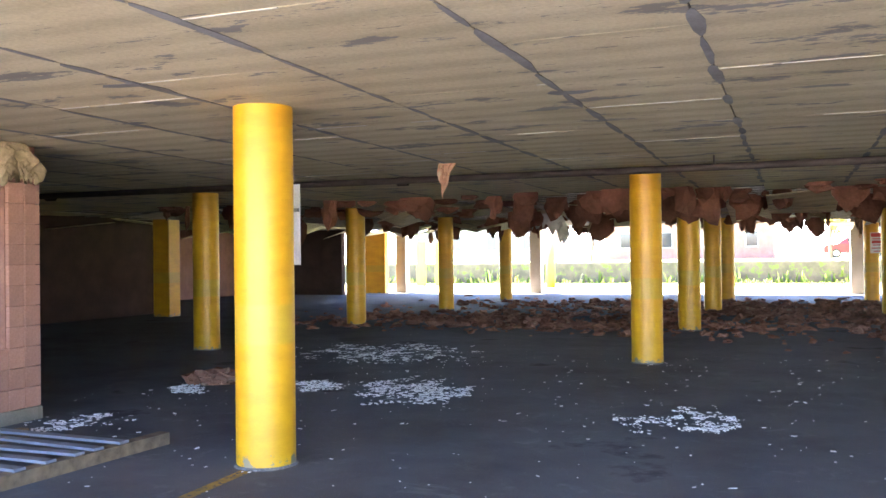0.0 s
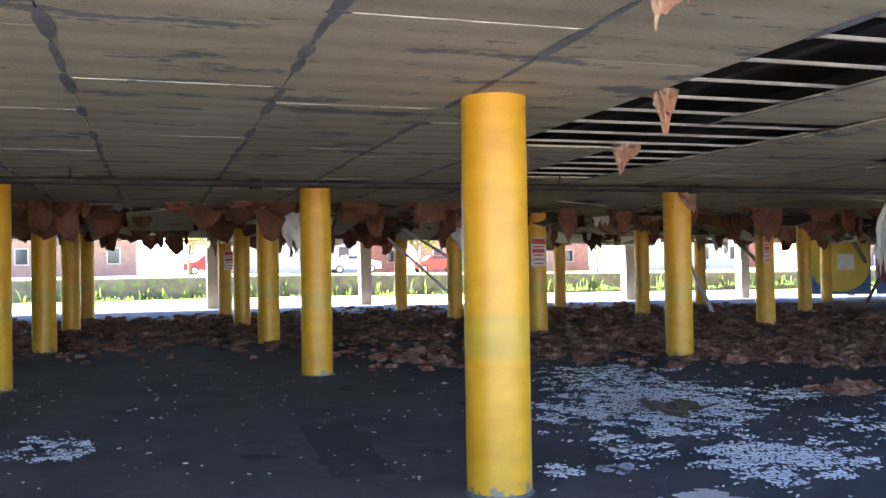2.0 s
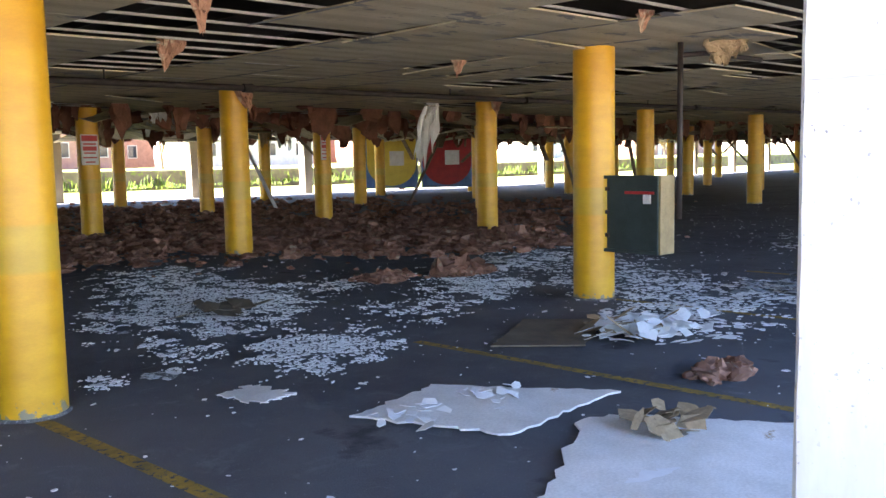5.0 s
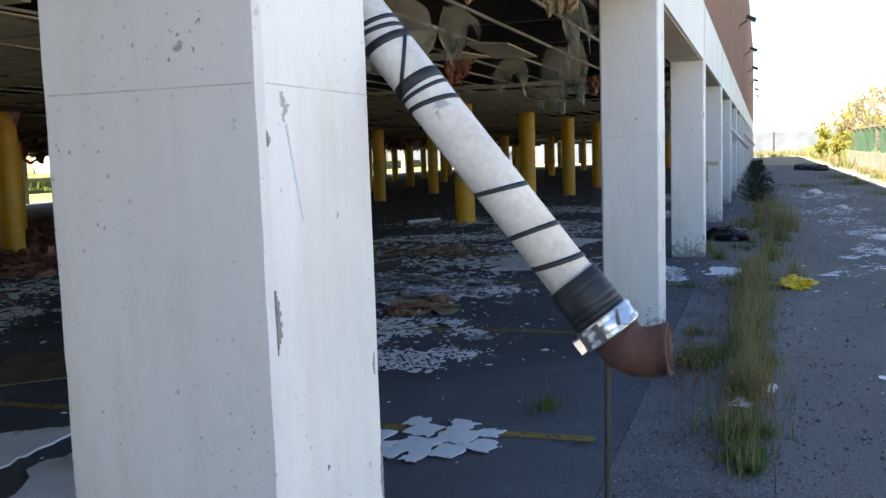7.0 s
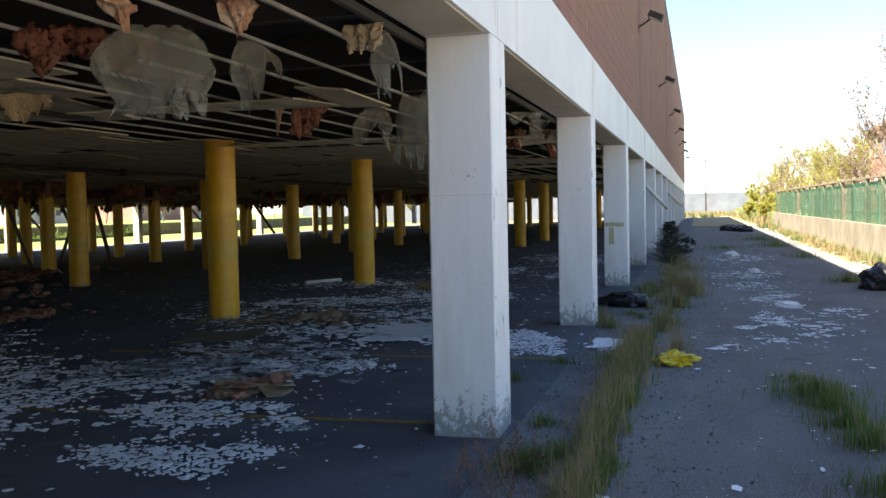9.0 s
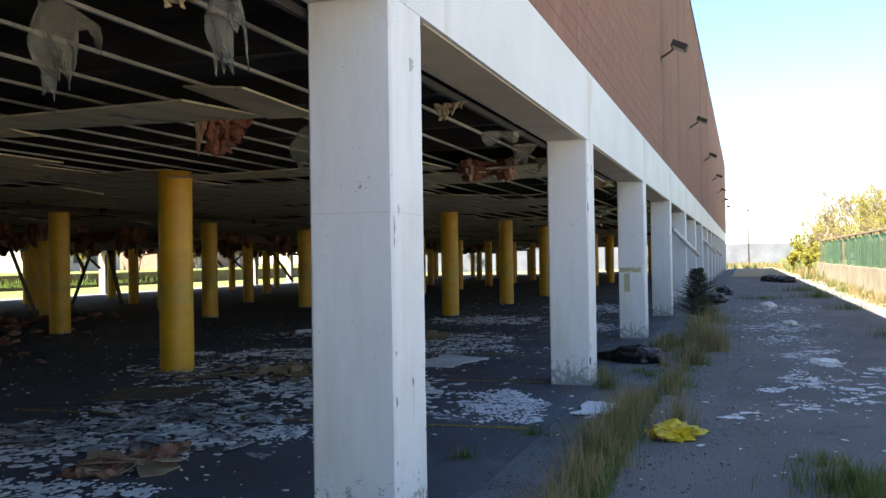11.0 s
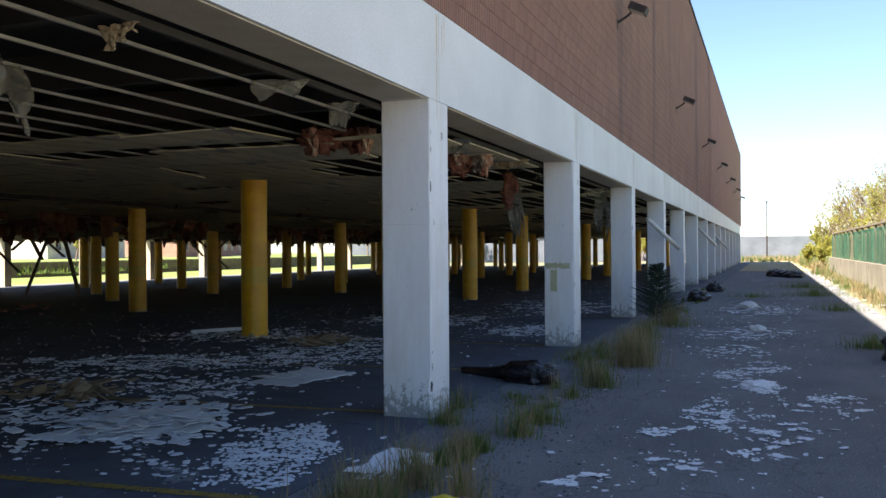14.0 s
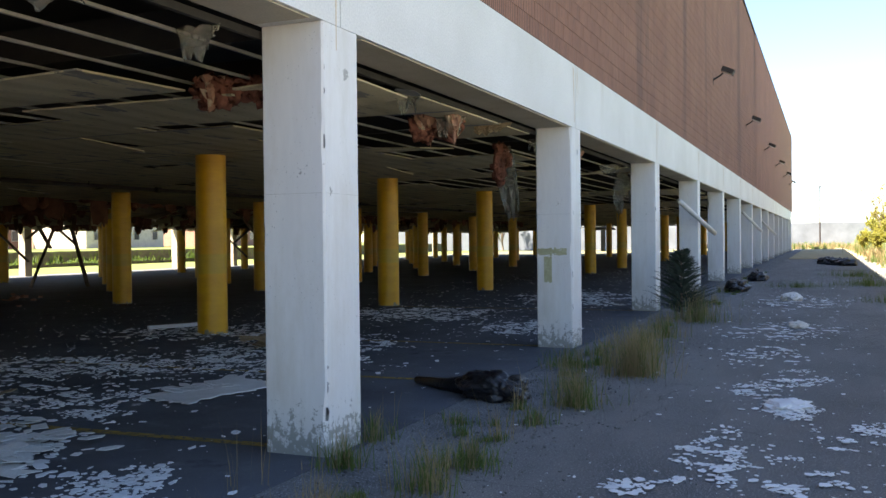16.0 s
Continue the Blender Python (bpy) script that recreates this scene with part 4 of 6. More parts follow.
crumple("debris_heap", (-4.3, 3.75), (0.3, 0.25, 0.035), 22, 25, M["flake"], "torn white paper curling up on a fallen board", "debris", 0.3, 0.4)
crumple("debris_heap", (-3.7, 3.75), (0.3, 0.25, 0.035), 22, 26, M["flake"], "torn white paper curling up on a fallen board", "debris", 0.3, 0.4)
crumple("debris_heap", (5.2, 2.3), (0.9, 0.75, 0.05), 150, 28, M["board"], "crumbled white layers peeling off a fallen board", "debris", 0.12, 0.55)
crumple("debris_heap", (8.1, 2.5), (0.5, 0.4, 0.03), 40, 29, M["board"], "crumbled white layers peeling off a fallen board", "debris", 0.12, 0.5)
crumple("debris_heap", (2.2, 3.9), (0.7, 1.4, 0.05), 80, 31, M["crust"], "grey layers of rotten board on the floor", "debris", 0.2, 0.8)
crumple("debris_heap", (3.3, 3.3), (0.7, 1.2, 0.05), 60, 32, M["crust"], "grey layers of rotten board on the floor", "debris", 0.2, 0.8)
crumple("debris_heap", (6.3, 4.6), (0.9, 1.2, 0.05), 50, 33, M["paper"], "tan layers of rotten board on the floor", "debris", 0.2, 0.8)
crumple("debris_heap", (11.6, 3.9), (0.8, 0.5, 0.12), 40, 34, M["paper"], "tan layers of rotten board on the floor", "debris", 0.3, 0.9)
crumple("debris_heap", (-4.9, 5.9), (0.2, 0.2, 0.05), 9, 35, M["crust"], "small heap of dirty board pieces", "debris", 0.4, 0.4)
crumple("debris_heap", (6.15, 3.8), (0.3, 0.4, 0.14), 40, 36, M["paper"], "crumpled brown paper backing on the floor", "debris", 0.7, 0.6)
crumple("debris_heap", (1.2, 2.6), (0.2, 0.3, 0.1), 14, 27, M["paper"], "crumpled brown paper backing on the floor", "debris")

# ---- loose flakes ----
r = random.Random(9)
# centre, half axis, other half axis, share covered, usual piece
PATCHES = [((-12.4, 9.5), (0.55, 0.17), (-0.3, 0.75), 0.55, 0.05), ((-13.7, 9.55), (0.3, 0.1), (-0.2, 0.4), 0.5, 0.04), ((-15.2, 8.9), (0.2, 0.05), (-0.3, 0.4), 0.45, 0.04), ((-9.3, 8.5), (0.45, 0.1), (-0.1, 0.6), 0.18, 0.03), ((-14.6, 13.4), (1.3, 0.3), (-0.6, 1.2), 0.2, 0.05), ((-14.8, 6.6), (0.4, 0.2), (-0.1, 0.4), 0.3, 0.04),
           ((-2.95, 8.7), (0.95, -0.5), (0.95, 1.6), 0.62, 0.04), ((-3.45, 5.85), (0.5, -0.25), (0.5, 0.65), 0.75, 0.038), ((-4.35, 6.5), (0.3, -0.2), (0.3, 0.4), 0.35, 0.035), ((-1.05, 8.75), (0.35, -0.2), (0.45, 0.6), 0.5, 0.05), ((0.0, 7.3), (0.6, -0.4), (0.7, 0.7), 0.6, 0.04), ((-6.52, 5.2), (0.1, -0.06), (-0.1, 0.24), 0.6, 0.03), ((-5.3, 6.1), (0.14, -0.06), (0.1, 0.2), 0.6, 0.04),
           ((-2.2, 11.2), (0.75, -0.4), (0.5, 1.0), 0.3, 0.05), ((0.65, 4.9), (0.3, -0.6), (0.85, 0.55), 0.6, 0.06), ((1.6, 6.4), (0.6, -0.8), (1.0, 0.7), 0.4, 0.06), ((2.6, 8.4), (1.2, -0.9), (1.2, 0.9), 0.3, 0.06), ((-1.6, 6.6), (0.5, -0.4), (0.5, 0.5), 0.16, 0.04),
           ((-0.75, 2.07), (0.13, -0.66), (0.42, 0.24), 0.85, 0.045), ((0.33, 2.65), (0.14, -0.75), (0.5, 0.33), 0.75, 0.06), ((1.8, 4.0), (0.3, -1.3), (0.85, 0.5), 0.6, 0.075), ((2.7, 2.2), (0.07, -0.4), (0.36, 0.14), 0.8, 0.05), ((0.25, 1.7), (0.03, -0.15), (0.15, 0.06), 0.8, 0.06), ((2.4, 3.0), (0.2, -0.7), (0.7, 0.3), 0.5, 0.08), ((-0.3, 4.2), (0.3, -0.9), (0.8, 0.4), 0.35, 0.07), ((3.4, 3.4), (0.2, -1.0), (0.8, 0.35), 0.5, 0.08),
           ((5.3, 3.9), (0.2, -1.2), (0.8, 0.4), 0.34, 0.07), ((6.9, 5.0), (0.4, -1.6), (0.9, 0.5), 0.2, 0.07), ((9.1, 4.5), (0.75, -2.3), (0.7, 0.4), 0.42, 0.055), ((11.4, 3.5), (0.3, -1.1), (1.6, 0.6), 0.4, 0.065), ((7.1, 3.0), (0.3, -0.6), (0.7, 0.3), 0.2, 0.05),
           ((4.35, 0.55), (0.1, -0.36), (0.75, 0.26), 1.0, 0.048), ((4.55, -0.4), (0.08, -0.2), (0.36, 0.05), 1.3, 0.04), ((5.15, 0.75), (0.1, -0.26), (0.36, 0.18), 0.95, 0.048), ((4.0, 1.1), (0.1, -0.3), (0.3, 0.2), 0.4, 0.07), ((5.2, 2.3), (0.24, -0.78), (0.95, 0.7), 0.6, 0.09),
           ((14.9, 1.5), (0.3, -0.7), (1.0, 0.3), 0.45, 0.07), ((16.9, 4.1), (0.5, -1.4), (1.4, 0.6), 0.35, 0.08), ((22.0, 2.5), (0.4, -1.2), (2.5, 0.5), 0.3, 0.09), ((12.8, 6.0), (0.6, -1.5), (1.0, 0.6), 0.3, 0.07)]


def size_of(big=0.12):
    return 0.005 + big * r.random() ** 5


def crust(b, x, y, s):
    b.plate((x, y, 0.0015 + 0.002 * r.random()), s, 0.002, r, r.randint(13, 19), None, (0, 0), r.uniform(0.35, 0.8), 0.75)


def flake_at(b, x, y, s):
    b.plate((x, y, 0.003 + 0.1 * s + r.random() * 0.008), s, 0.003 + 0.4 * s * r.random() * 0.15, r, r.randint(4, 6), None, (r.uniform(-0.16, 0.16), r.uniform(-0.16, 0.16)), r.uniform(0.35, 0.95))


def crazed(b, under, c, u, v, cover, size):
    """A patch of broken paint: pieces packed side by side, thinning out to an uneven edge, over paler dust."""
    lu, lv = math.hypot(*u), math.hypot(*v)
    na, nb = max(2, int(1.25 * lu / size)), max(2, int(1.25 * lv / size))
    seed = r.uniform(0, 90)
    for ia in range(-na, na + 1):
        for ib in range(-nb, nb + 1):
            a = (ia + r.uniform(-0.35, 0.35)) / na * 1.25
            e = (ib + 0.5 * (ia % 2) + r.uniform(-0.35, 0.35)) / nb * 1.25
            x, y = c[0] + u[0] * a + v[0] * e, c[1] + u[1] * a + v[1] * e
            edge = math.hypot(a, e) + 0.75 * noise.noise(Vector((x * 2.6, y * 2.6, seed))) + 0.25 * noise.noise(Vector((x * 8, y * 8, seed)))
            gap = noise.noise(Vector((x * 5.5, y * 5.5, seed + 7)))
            if edge > 1.15 or r.random() > cover * (1.5 if edge < 0.8 else 0.55) + gap * 1.1:
                continue
            k = r.random()
            q_ = size * (0.35 + 0.8 * k * k if edge < 0.9 else 0.2 + 0.5 * k)
            lift = r.random() ** 3 * 0.22
            b.plate((x, y, 0.004 + q_ * lift + 0.004 * r.random()), q_, 0.003 + 0.002 * k, r, r.randint(4, 7), None, (r.uniform(-lift, lift), r.uniform(-lift, lift)), r.uniform(0.55, 1.0), 0.3)
    for _ in range(int(3 + 9 * cover * lu * lv)):
        a, e = r.gauss(0, 0.45), r.gauss(0, 0.45)
        crust(under, c[0] + u[0] * a + v[0] * e, c[1] + u[1] * a + v[1] * e, size * r.uniform(1.0, 3.6))
    for _ in range(int(140 * lu * lv * cover) + 12):
        a, e = r.gauss(0, 0.95), r.gauss(0, 0.95)
        flake_at(b, c[0] + u[0] * a + v[0] * e, c[1] + u[1] * a + v[1] * e, size_of(0.05))


fl, cr = Build(), Build()
for patch in PATCHES:
    crazed(fl, cr, *patch)
for _ in range(2300):
    flake_at(fl, r.uniform(-16, 20), r.uniform(0.5, 14), r.choice((0.008, 0.012, 0.018, 0.03)))
for _ in range(900):
    flake_at(fl, r.uniform(6, 40), r.uniform(0.8, 9), r.choice((0.02, 0.03, 0.05)))
for b_ in (fl, cr):
    b_.v = [(x, y, z + fall(x, y)) for x, y, z in b_.v]
tagged(cr.make("plaster_crust", M["crust"]), "thin ragged crusts of wet plaster dust on the floor", "crust", "", "stuff")
tagged(fl.make("paint_flakes", M["flake"]), "white paint and gypsum flakes scattered over the floor", "flakes", "", "stuff")
fo, cr2 = Build(), Build()
for c, u, v, cover, size in [((8.85, -2.73), (0.07, -0.19), (0.36, 0.0), 0.8, 0.035), ((7.23, -2.33), (0.08, -0.2), (0.7, 0.04), 0.3, 0.04), ((6.22, -1.95), (0.05, -0.12), (0.16, 0.03), 0.6, 0.045), ((5.7, -2.86), (0.08, -0.23), (0.5, 0.0), 0.22, 0.04), ((4.55, -1.73), (0.05, -0.15), (0.26, 0.06), 0.4, 0.055),
              ((9.7, -2.4), (0.05, -0.15), (0.38, 0.02), 0.34, 0.04), ((10.6, -2.7), (0.1, -0.4), (0.6, 0.0), 0.1, 0.04), ((12.3, -2.3), (0.1, -0.4), (0.8, 0.0), 0.12, 0.05), ((15.4, -2.4), (0.2, -0.7), (1.2, 0.0), 0.1, 0.06), ((6.6, -2.6), (0.1, -0.5), (0.6, 0.0), 0.08, 0.04), ((21.5, -2.5), (0.2, -0.8), (1.6, 0.0), 0.1, 0.08), ((8.1, -3.4), (0.1, -0.4), (0.8, 0.0), 0.08, 0.04), ((5.0, -2.2), (0.06, -0.3), (0.5, 0.0), 0.1, 0.04)]:
    crazed(fo, cr2, c, u, v, cover, size)
for _ in range(900):
    flake_at(fo, r.uniform(-6, 34), r.gauss(-2.3, 0.8), size_of(0.05))
for _ in range(160):
    flake_at(fo, r.uniform(4, 60), r.uniform(-5.6, -4.8), r.choice((0.04, 0.07, 0.12)))
st = Build()
for _ in range(5200):
    y = r.gauss(-0.75, 0.45)
    if y < 0.1:
        st.plate((r.uniform(-5.2, 14), y, 0.001), 0.004 + 0.014 * r.random() ** 3, 0.004 + 0.01 * r.random() ** 2, r, 5, None, (r.uniform(-0.3, 0.3), r.uniform(-0.3, 0.3)), r.uniform(0.6, 1))
tagged(st.make("loose_gravel", M["crumb"]), "loose grey stones crumbled from the asphalt edge", "gravel", "", "stuff")
tagged(cr2.make("plaster_crust", M["flake"]), "thin ragged crusts of white paint on the driveway", "crust", "", "stuff")
tagged(fo.make("driveway_flakes", M["flake"]), "white flakes scattered over the driveway", "flakes", "", "stuff")

# ---- fallen insulation on the floor ----
ins = Build()
HEAPS = [(-9, 24, 4.5, 90), (-12, 28, 4.0, 60), (-3, 25, 4.0, 80), (3, 30, 5.0, 60), (-2.0, 14.8, 1.8, 60), (3.6, 13.2, 2.4, 130), (2.6, 16.5, 3.2, 120), (4.4, 23.5, 5.0, 130), (0.75, 8.3, 0.3, 14), (-0.35, 8.7, 0.25, 7), (3.6, 10.6, 1.1, 50), (5.6, 9.8, 1.0, 30), (14.0, 19.5, 3.5, 70), (4.8, 18.6, 2.6, 80), (-16, 21.0, 3.0, 60),
         (-12.5, 19.5, 2.5, 50), (-15.1, 9.5, 0.26, 9), (-6, 27, 4.0, 60), (1.2, 2.7, 0.18, 4), (-2.05, 2.95, 0.16, 6), (1.5, 2.6, 0.2, 3), (8, 15, 3, 50), (-4, 20, 4, 80), (9, 27, 5, 80)]
ICO_KEEP = (ICO_V, ICO_F)
ICO_V, ICO_F = ICO1
for cx, cy, sp_, cnt in HEAPS:
    for _ in range(int(cnt * 8)):
        s = 0.025 + 0.09 * r.random() ** 2 if sp_ > 1 else r.uniform(0.025, 0.08)
        x, y = r.gauss(cx, sp_ * 0.8), r.gauss(cy, sp_ * 0.45)
        ins.lump((x, y, s * 0.35), (s * r.uniform(0.9, 1.6), s * r.uniform(0.9, 1.6), s * r.uniform(0.4, 0.9)), r, 1.0, 2.6)
for x, y, k in ((0.8, 8.4, 1.0), (1.0, 8.2, 0.8), (0.6, 8.25, 0.7), (-0.35, 8.7, 0.7), (-15.1, 9.5, 0.9), (-15.3, 9.4, 0.7), (4.4, 10.5, 0.9), (3.4, 11.2, 0.8), (5.4, 11.6, 0.9), (-2.05, 2.95, 0.4)):
    for _ in range(7):
        ins.lump((x + r.gauss(0, 0.14 * k), y + r.gauss(0, 0.1 * k), 0.07 * k), (0.17 * k, 0.15 * k, 0.13 * k * r.uniform(0.6, 1.3)), r, 1.0, 2.4)
ins.v = [(x, y, z + fall(x, y)) for x, y, z in ins.v]
tagged(ins.make("fallen_insulation", M["floor_wool"]), "torn brown and pink glass wool fallen on the floor", "insulation", "", "stuff")

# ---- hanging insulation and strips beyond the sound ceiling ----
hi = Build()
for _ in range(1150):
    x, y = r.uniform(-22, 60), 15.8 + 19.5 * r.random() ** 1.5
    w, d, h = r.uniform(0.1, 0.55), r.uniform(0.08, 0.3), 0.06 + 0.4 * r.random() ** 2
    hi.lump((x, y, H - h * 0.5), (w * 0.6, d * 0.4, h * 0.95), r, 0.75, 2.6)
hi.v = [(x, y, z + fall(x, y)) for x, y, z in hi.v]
tagged(hi.make("hanging_insulation", M["shaded_wool"]), "ragged brown glass wool hanging from the ceiling", "insulation", "", "stuff")


def torn_batt(x, y, w, h, seed, label="torn pink glass wool hanging from the ceiling", top=H + 0.06):
    q = random.Random(seed)
    b = Build()
    off = Vector((q.uniform(-50, 50), q.uniform(-50, 50), 0))
    for p in ICO_V:
        k = 1 + 0.6 * noise.noise(p * 1.5 + off) + 0.45 * noise.noise(p * 3.4 + off) + 0.3 * noise.noise(p * 8 + off)
        taper = 0.55 + 0.45 * p.z
        b.v.append((p.x * k * w * 0.5 * taper + 0.2 * w * p.z * math.sin(seed), p.y * k * w * 0.3 * taper, 5 - h * 0.4 + p.z * k * h * 0.6))
    b.f = list(ICO_F)
    b.v = [(a, c, z - 5) for a, c, z in b.v]
    b.v = [(a, c, min(z, 0.0)) for a, c, z in b.v]
    return tagged(b.make("torn_insulation", M["insul"], at=pose(x, y, top)), label, "insulation", "torn insulation")


ICO_V, ICO_F = ICO_KEEP
for i, (x, y, w, h) in enumerate([(-4.75, 5.4, 0.4, 0.34), (-3.6, 8.05, 0.5, 0.36), (-6.05, 3.25, 0.34, 0.2), (-6.08, 3.02, 0.24, 0.16), (-6.02, 2.7, 0.3, 0.2), (0.25, 12.8, 0.6, 0.5), (6.3, 12.7, 0.5, 0.45), (-0.16, 7.44, 0.4, 0.3), (-1.3, 4.1, 0.3, 0.22),
                                  (7.4, 1.75, 0.6, 0.36), (7.6, 1.25, 0.5, 0.34), (10.35, 1.1, 0.7, 0.34), (10.15, 0.7, 0.5, 0.36), (15.0, 0.6, 0.6, 0.3), (-12.3, 10.3, 0.35, 0.5), (2.9, 3.0, 0.24, 0.36), (-1.5, 1.1, 0.5, 0.2), (-1.9, 1.6, 0.5, 0.2)]):
    torn_batt(x, y, w * 0.8, h * 0.85, 50 + i)


def hanging_sheet(x, y, w, h, seed, mat, label, rz=0, top=H + 0.03, folds=0.028, name="plastic_sheet"):
    """A torn, folded film that hangs from a channel and narrows to a ragged foot."""
    q = random.Random(seed)
    nu, nv = 40, 24
    b = Build()
    cut, jag = [], 1.0
    for i in range(nu + 1):
        jag = min(1.0, max(0.3, jag + q.uniform(-0.2, 0.2)))
        cut.append(jag)
    swing = q.uniform(-0.25, 0.25)
    for j in range(nv + 1):
        for i in range(nu + 1):
            u, t = i / nu - 0.5, j / nv
            z = -h * t * cut[i] + 0.04 * noise.noise(Vector((u * 5, t * 4, seed * 1.7)))
            wd = w * (0.4 + 0.5 * math.sin(min(1.0, t * 1.3) * 2.4)) if h > 0.35 else w * (1 - 0.3 * t)
            k = folds * (0.5 + t)
            crease = 1.6 * abs(noise.noise(Vector((u * 7 + t * 2, t * 2.2, seed * 3.1)))) + 1.3 * abs(noise.noise(Vector((u * 15, t * 7 + u * 4, seed)))) + 0.5 * noise.noise(Vector((u * 30, t * 18, seed)))
            b.v.append((u * wd + swing * t * h + 0.12 * w * noise.noise(Vector((t * 3, seed, u * 5))), k * (0.95 * crease + 0.4 * math.sin(u * 17 + seed)), min(z, 0.0)))
    for j in range(nv):
        for i in range(nu):
            a = j * (nu + 1) + i
            b.f.append((a, a + 1, a + nu + 2, a + nu + 1))
    ob = tagged(b.make(name, mat, smooth=True, at=pose(x, y, top, 0, 0, rz)), label, "sheet", "hanging sheets")
    so = ob.modifiers.new("thick", "SOLIDIFY")
    so.thickness = 0.002
    return ob


PL = "torn translucent plastic film hanging from the ceiling channels"
for i, (x, y, w, h, rz) in enumerate([(-1.3, 1.78, 0.75, 0.56, -65), (-0.65, 1.5, 0.36, 0.48, -60), (-0.66, 0.56, 0.2, 0.44, -75), (2.6, 1.38, 0.4, 0.74, -70), (2.25, 1.08, 0.3, 0.68, -65), (3.5, 2.1, 0.5, 0.45, -60), (13.6, 1.3, 0.3, 1.1, -60),
                                      (18.6, 1.6, 0.5, 0.9, -60), (19.9, 0.95, 0.45, 1.1, -60), (22.4, 1.0, 0.5, 1.2, -70), (5.75, 0.62, 0.3, 0.22, -80), (10.2, 0.75, 0.35, 0.25, -80)]):
    hanging_sheet(x, y, w, h, i, M["plastic"], PL, rz)
for i, (x, y, w, h, rz) in enumerate([(-5.3, 18.0, 1.2, 0.8, 5), (-14.6, 24.0, 1.8, 0.9, 0), (5.6, 13.9, 0.5, 1.5, -50), (-1.4, 17, 0.5, 0.3, 30), (1.6, 18.5, 0.6, 0.34, 20), (-1.0, 20.5, 1.1, 0.8, 20), (-15.3, 6.3, 0.9, 0.42, 80), (0.7, 4.4, 0.5, 0.25, -40)]):
    hanging_sheet(x, y, w, h, 30 + i, M["paper"] if i in (6, 7) else M["board"], "torn sheet of pale board paper hanging from the ceiling", rz, H - 0.004, 0.03, "torn_paper")
M["pink_batt"] = surface("pink_batt", (0.3, 0.12, 0.08), (0.17, 0.07, 0.05), 4, 1.0, 16, 0.8, depth=0.03, spec=0.1)
for i, (x, y, w, h, rz, th) in enumerate([(-1.35, 2.4, 0.55, 0.33, -65, 0.06), (-1.0, 2.15, 0.3, 0.24, -70, 0.05), (2.6, 2.5, 0.4, 0.36, -50, 0.06), (13.4, 1.32, 0.28, 0.6, -40, 0.06), (7.45, 1.6, 0.7, 0.26, -65, 0.08), (10.4, 1.0, 0.6, 0.26, -60, 0.08)]):
    o = hanging_sheet(x, y, w, h, 200 + i, M["pink_batt"], "torn red-pink glass wool batt hanging from the channels", rz, H + 0.03, 0.02, "torn_batt")
    o.modifiers["thick"].thickness = th
for i in range(14):
    x = -3.5 + i * 2.05 + r.uniform(-0.6, 0.6)
    hanging_sheet(x, 0.56 + r.random() * 0.1, r.uniform(0.2, 0.5), r.uniform(0.08, 0.22), 230 + i, M["paper"] if i % 2 else M["plastic"], "small torn scrap hanging at the ceiling edge", -85 + r.uniform(-20, 20), H + 0.02, 0.03, "torn_scrap")
setting(Build().box(WX[-4], WX[15], W + 0.012, W + 0.05, H + 0.02, H + 0.07).make("trim_edge", M["deck"]), "thin dark timber edge along the facade ceiling", "trim")
for i in range(46):
    x, y = r.uniform(-14, 50), 0.85 + 0.58 * r.randint(32, 58)
    hanging_sheet(x, y, r.uniform(0.2, 0.8), r.uniform(0.3, 0.9), 100 + i, M["paper"] if i % 3 else M["board"], "torn strip of board paper hanging from the ceiling", r.uniform(0, 180), H + 0.03, 0.04, "torn_paper")

# fallen battens leaning from the ceiling
for i, (a, b_) in enumerate([((-2.4, 25, 2.72), (0.2, 25.0, 0.65)), ((-1.6, 25, 2.6), (0.5, 25.2, 1.6)), ((6.9, 24, 2.6), (8.6, 24.4, 0.03)), ((10, 26, 2.8), (12.5, 26.5, 1.1)), ((20, 22, 2.8), (22, 22.5, 0.03)), ((30, 18, 2.8), (33, 18, 0.9)), ((36, 24, 2.8), (38, 23, 1.0)), ((26, 27, 2.8), (28.5, 27, 1.0)), ((17, 25, 2.8), (15.0, 25, 0.03))]):
    a, b_ = Vector(a), Vector(b_)
    a.z += fall(a.x, a.y) + 0.2
    b_.z += fall(b_.x, b_.y)
    ln = (b_ - a).length
    m = look(a, b_)
    tagged(Build().box(-0.06, 0.06, -0.03, 0.03, -ln, 0, bevel=0.006).make("fallen_batten", M["board"] if i < 3 else M["wood"], at=m), "broken batten hanging down from the torn ceiling", "batten", "fallen battens")

q = random.Random(61)
for i in range(16):
    a = Vector((q.uniform(14, 46), q.uniform(21, 33), H + 0.22))
    a.z += fall(a.x, a.y)
    b_ = a + Vector((q.uniform(0.8, 2.0) * q.choice((-1, 1)), q.uniform(-0.5, 0.5), -q.uniform(0.6, 1.5)))
    if i in (4, 5):
        b_.z = fall(b_.x, b_.y) + 0.03
    tagged(Build().box(-0.1, 0.1, -0.02, 0.02, -(b_ - a).length, 0, bevel=0.006).make("fallen_batten", M["wood"], at=look(a, b_)), "broken batten hanging down from the torn ceiling", "batten", "fallen battens")

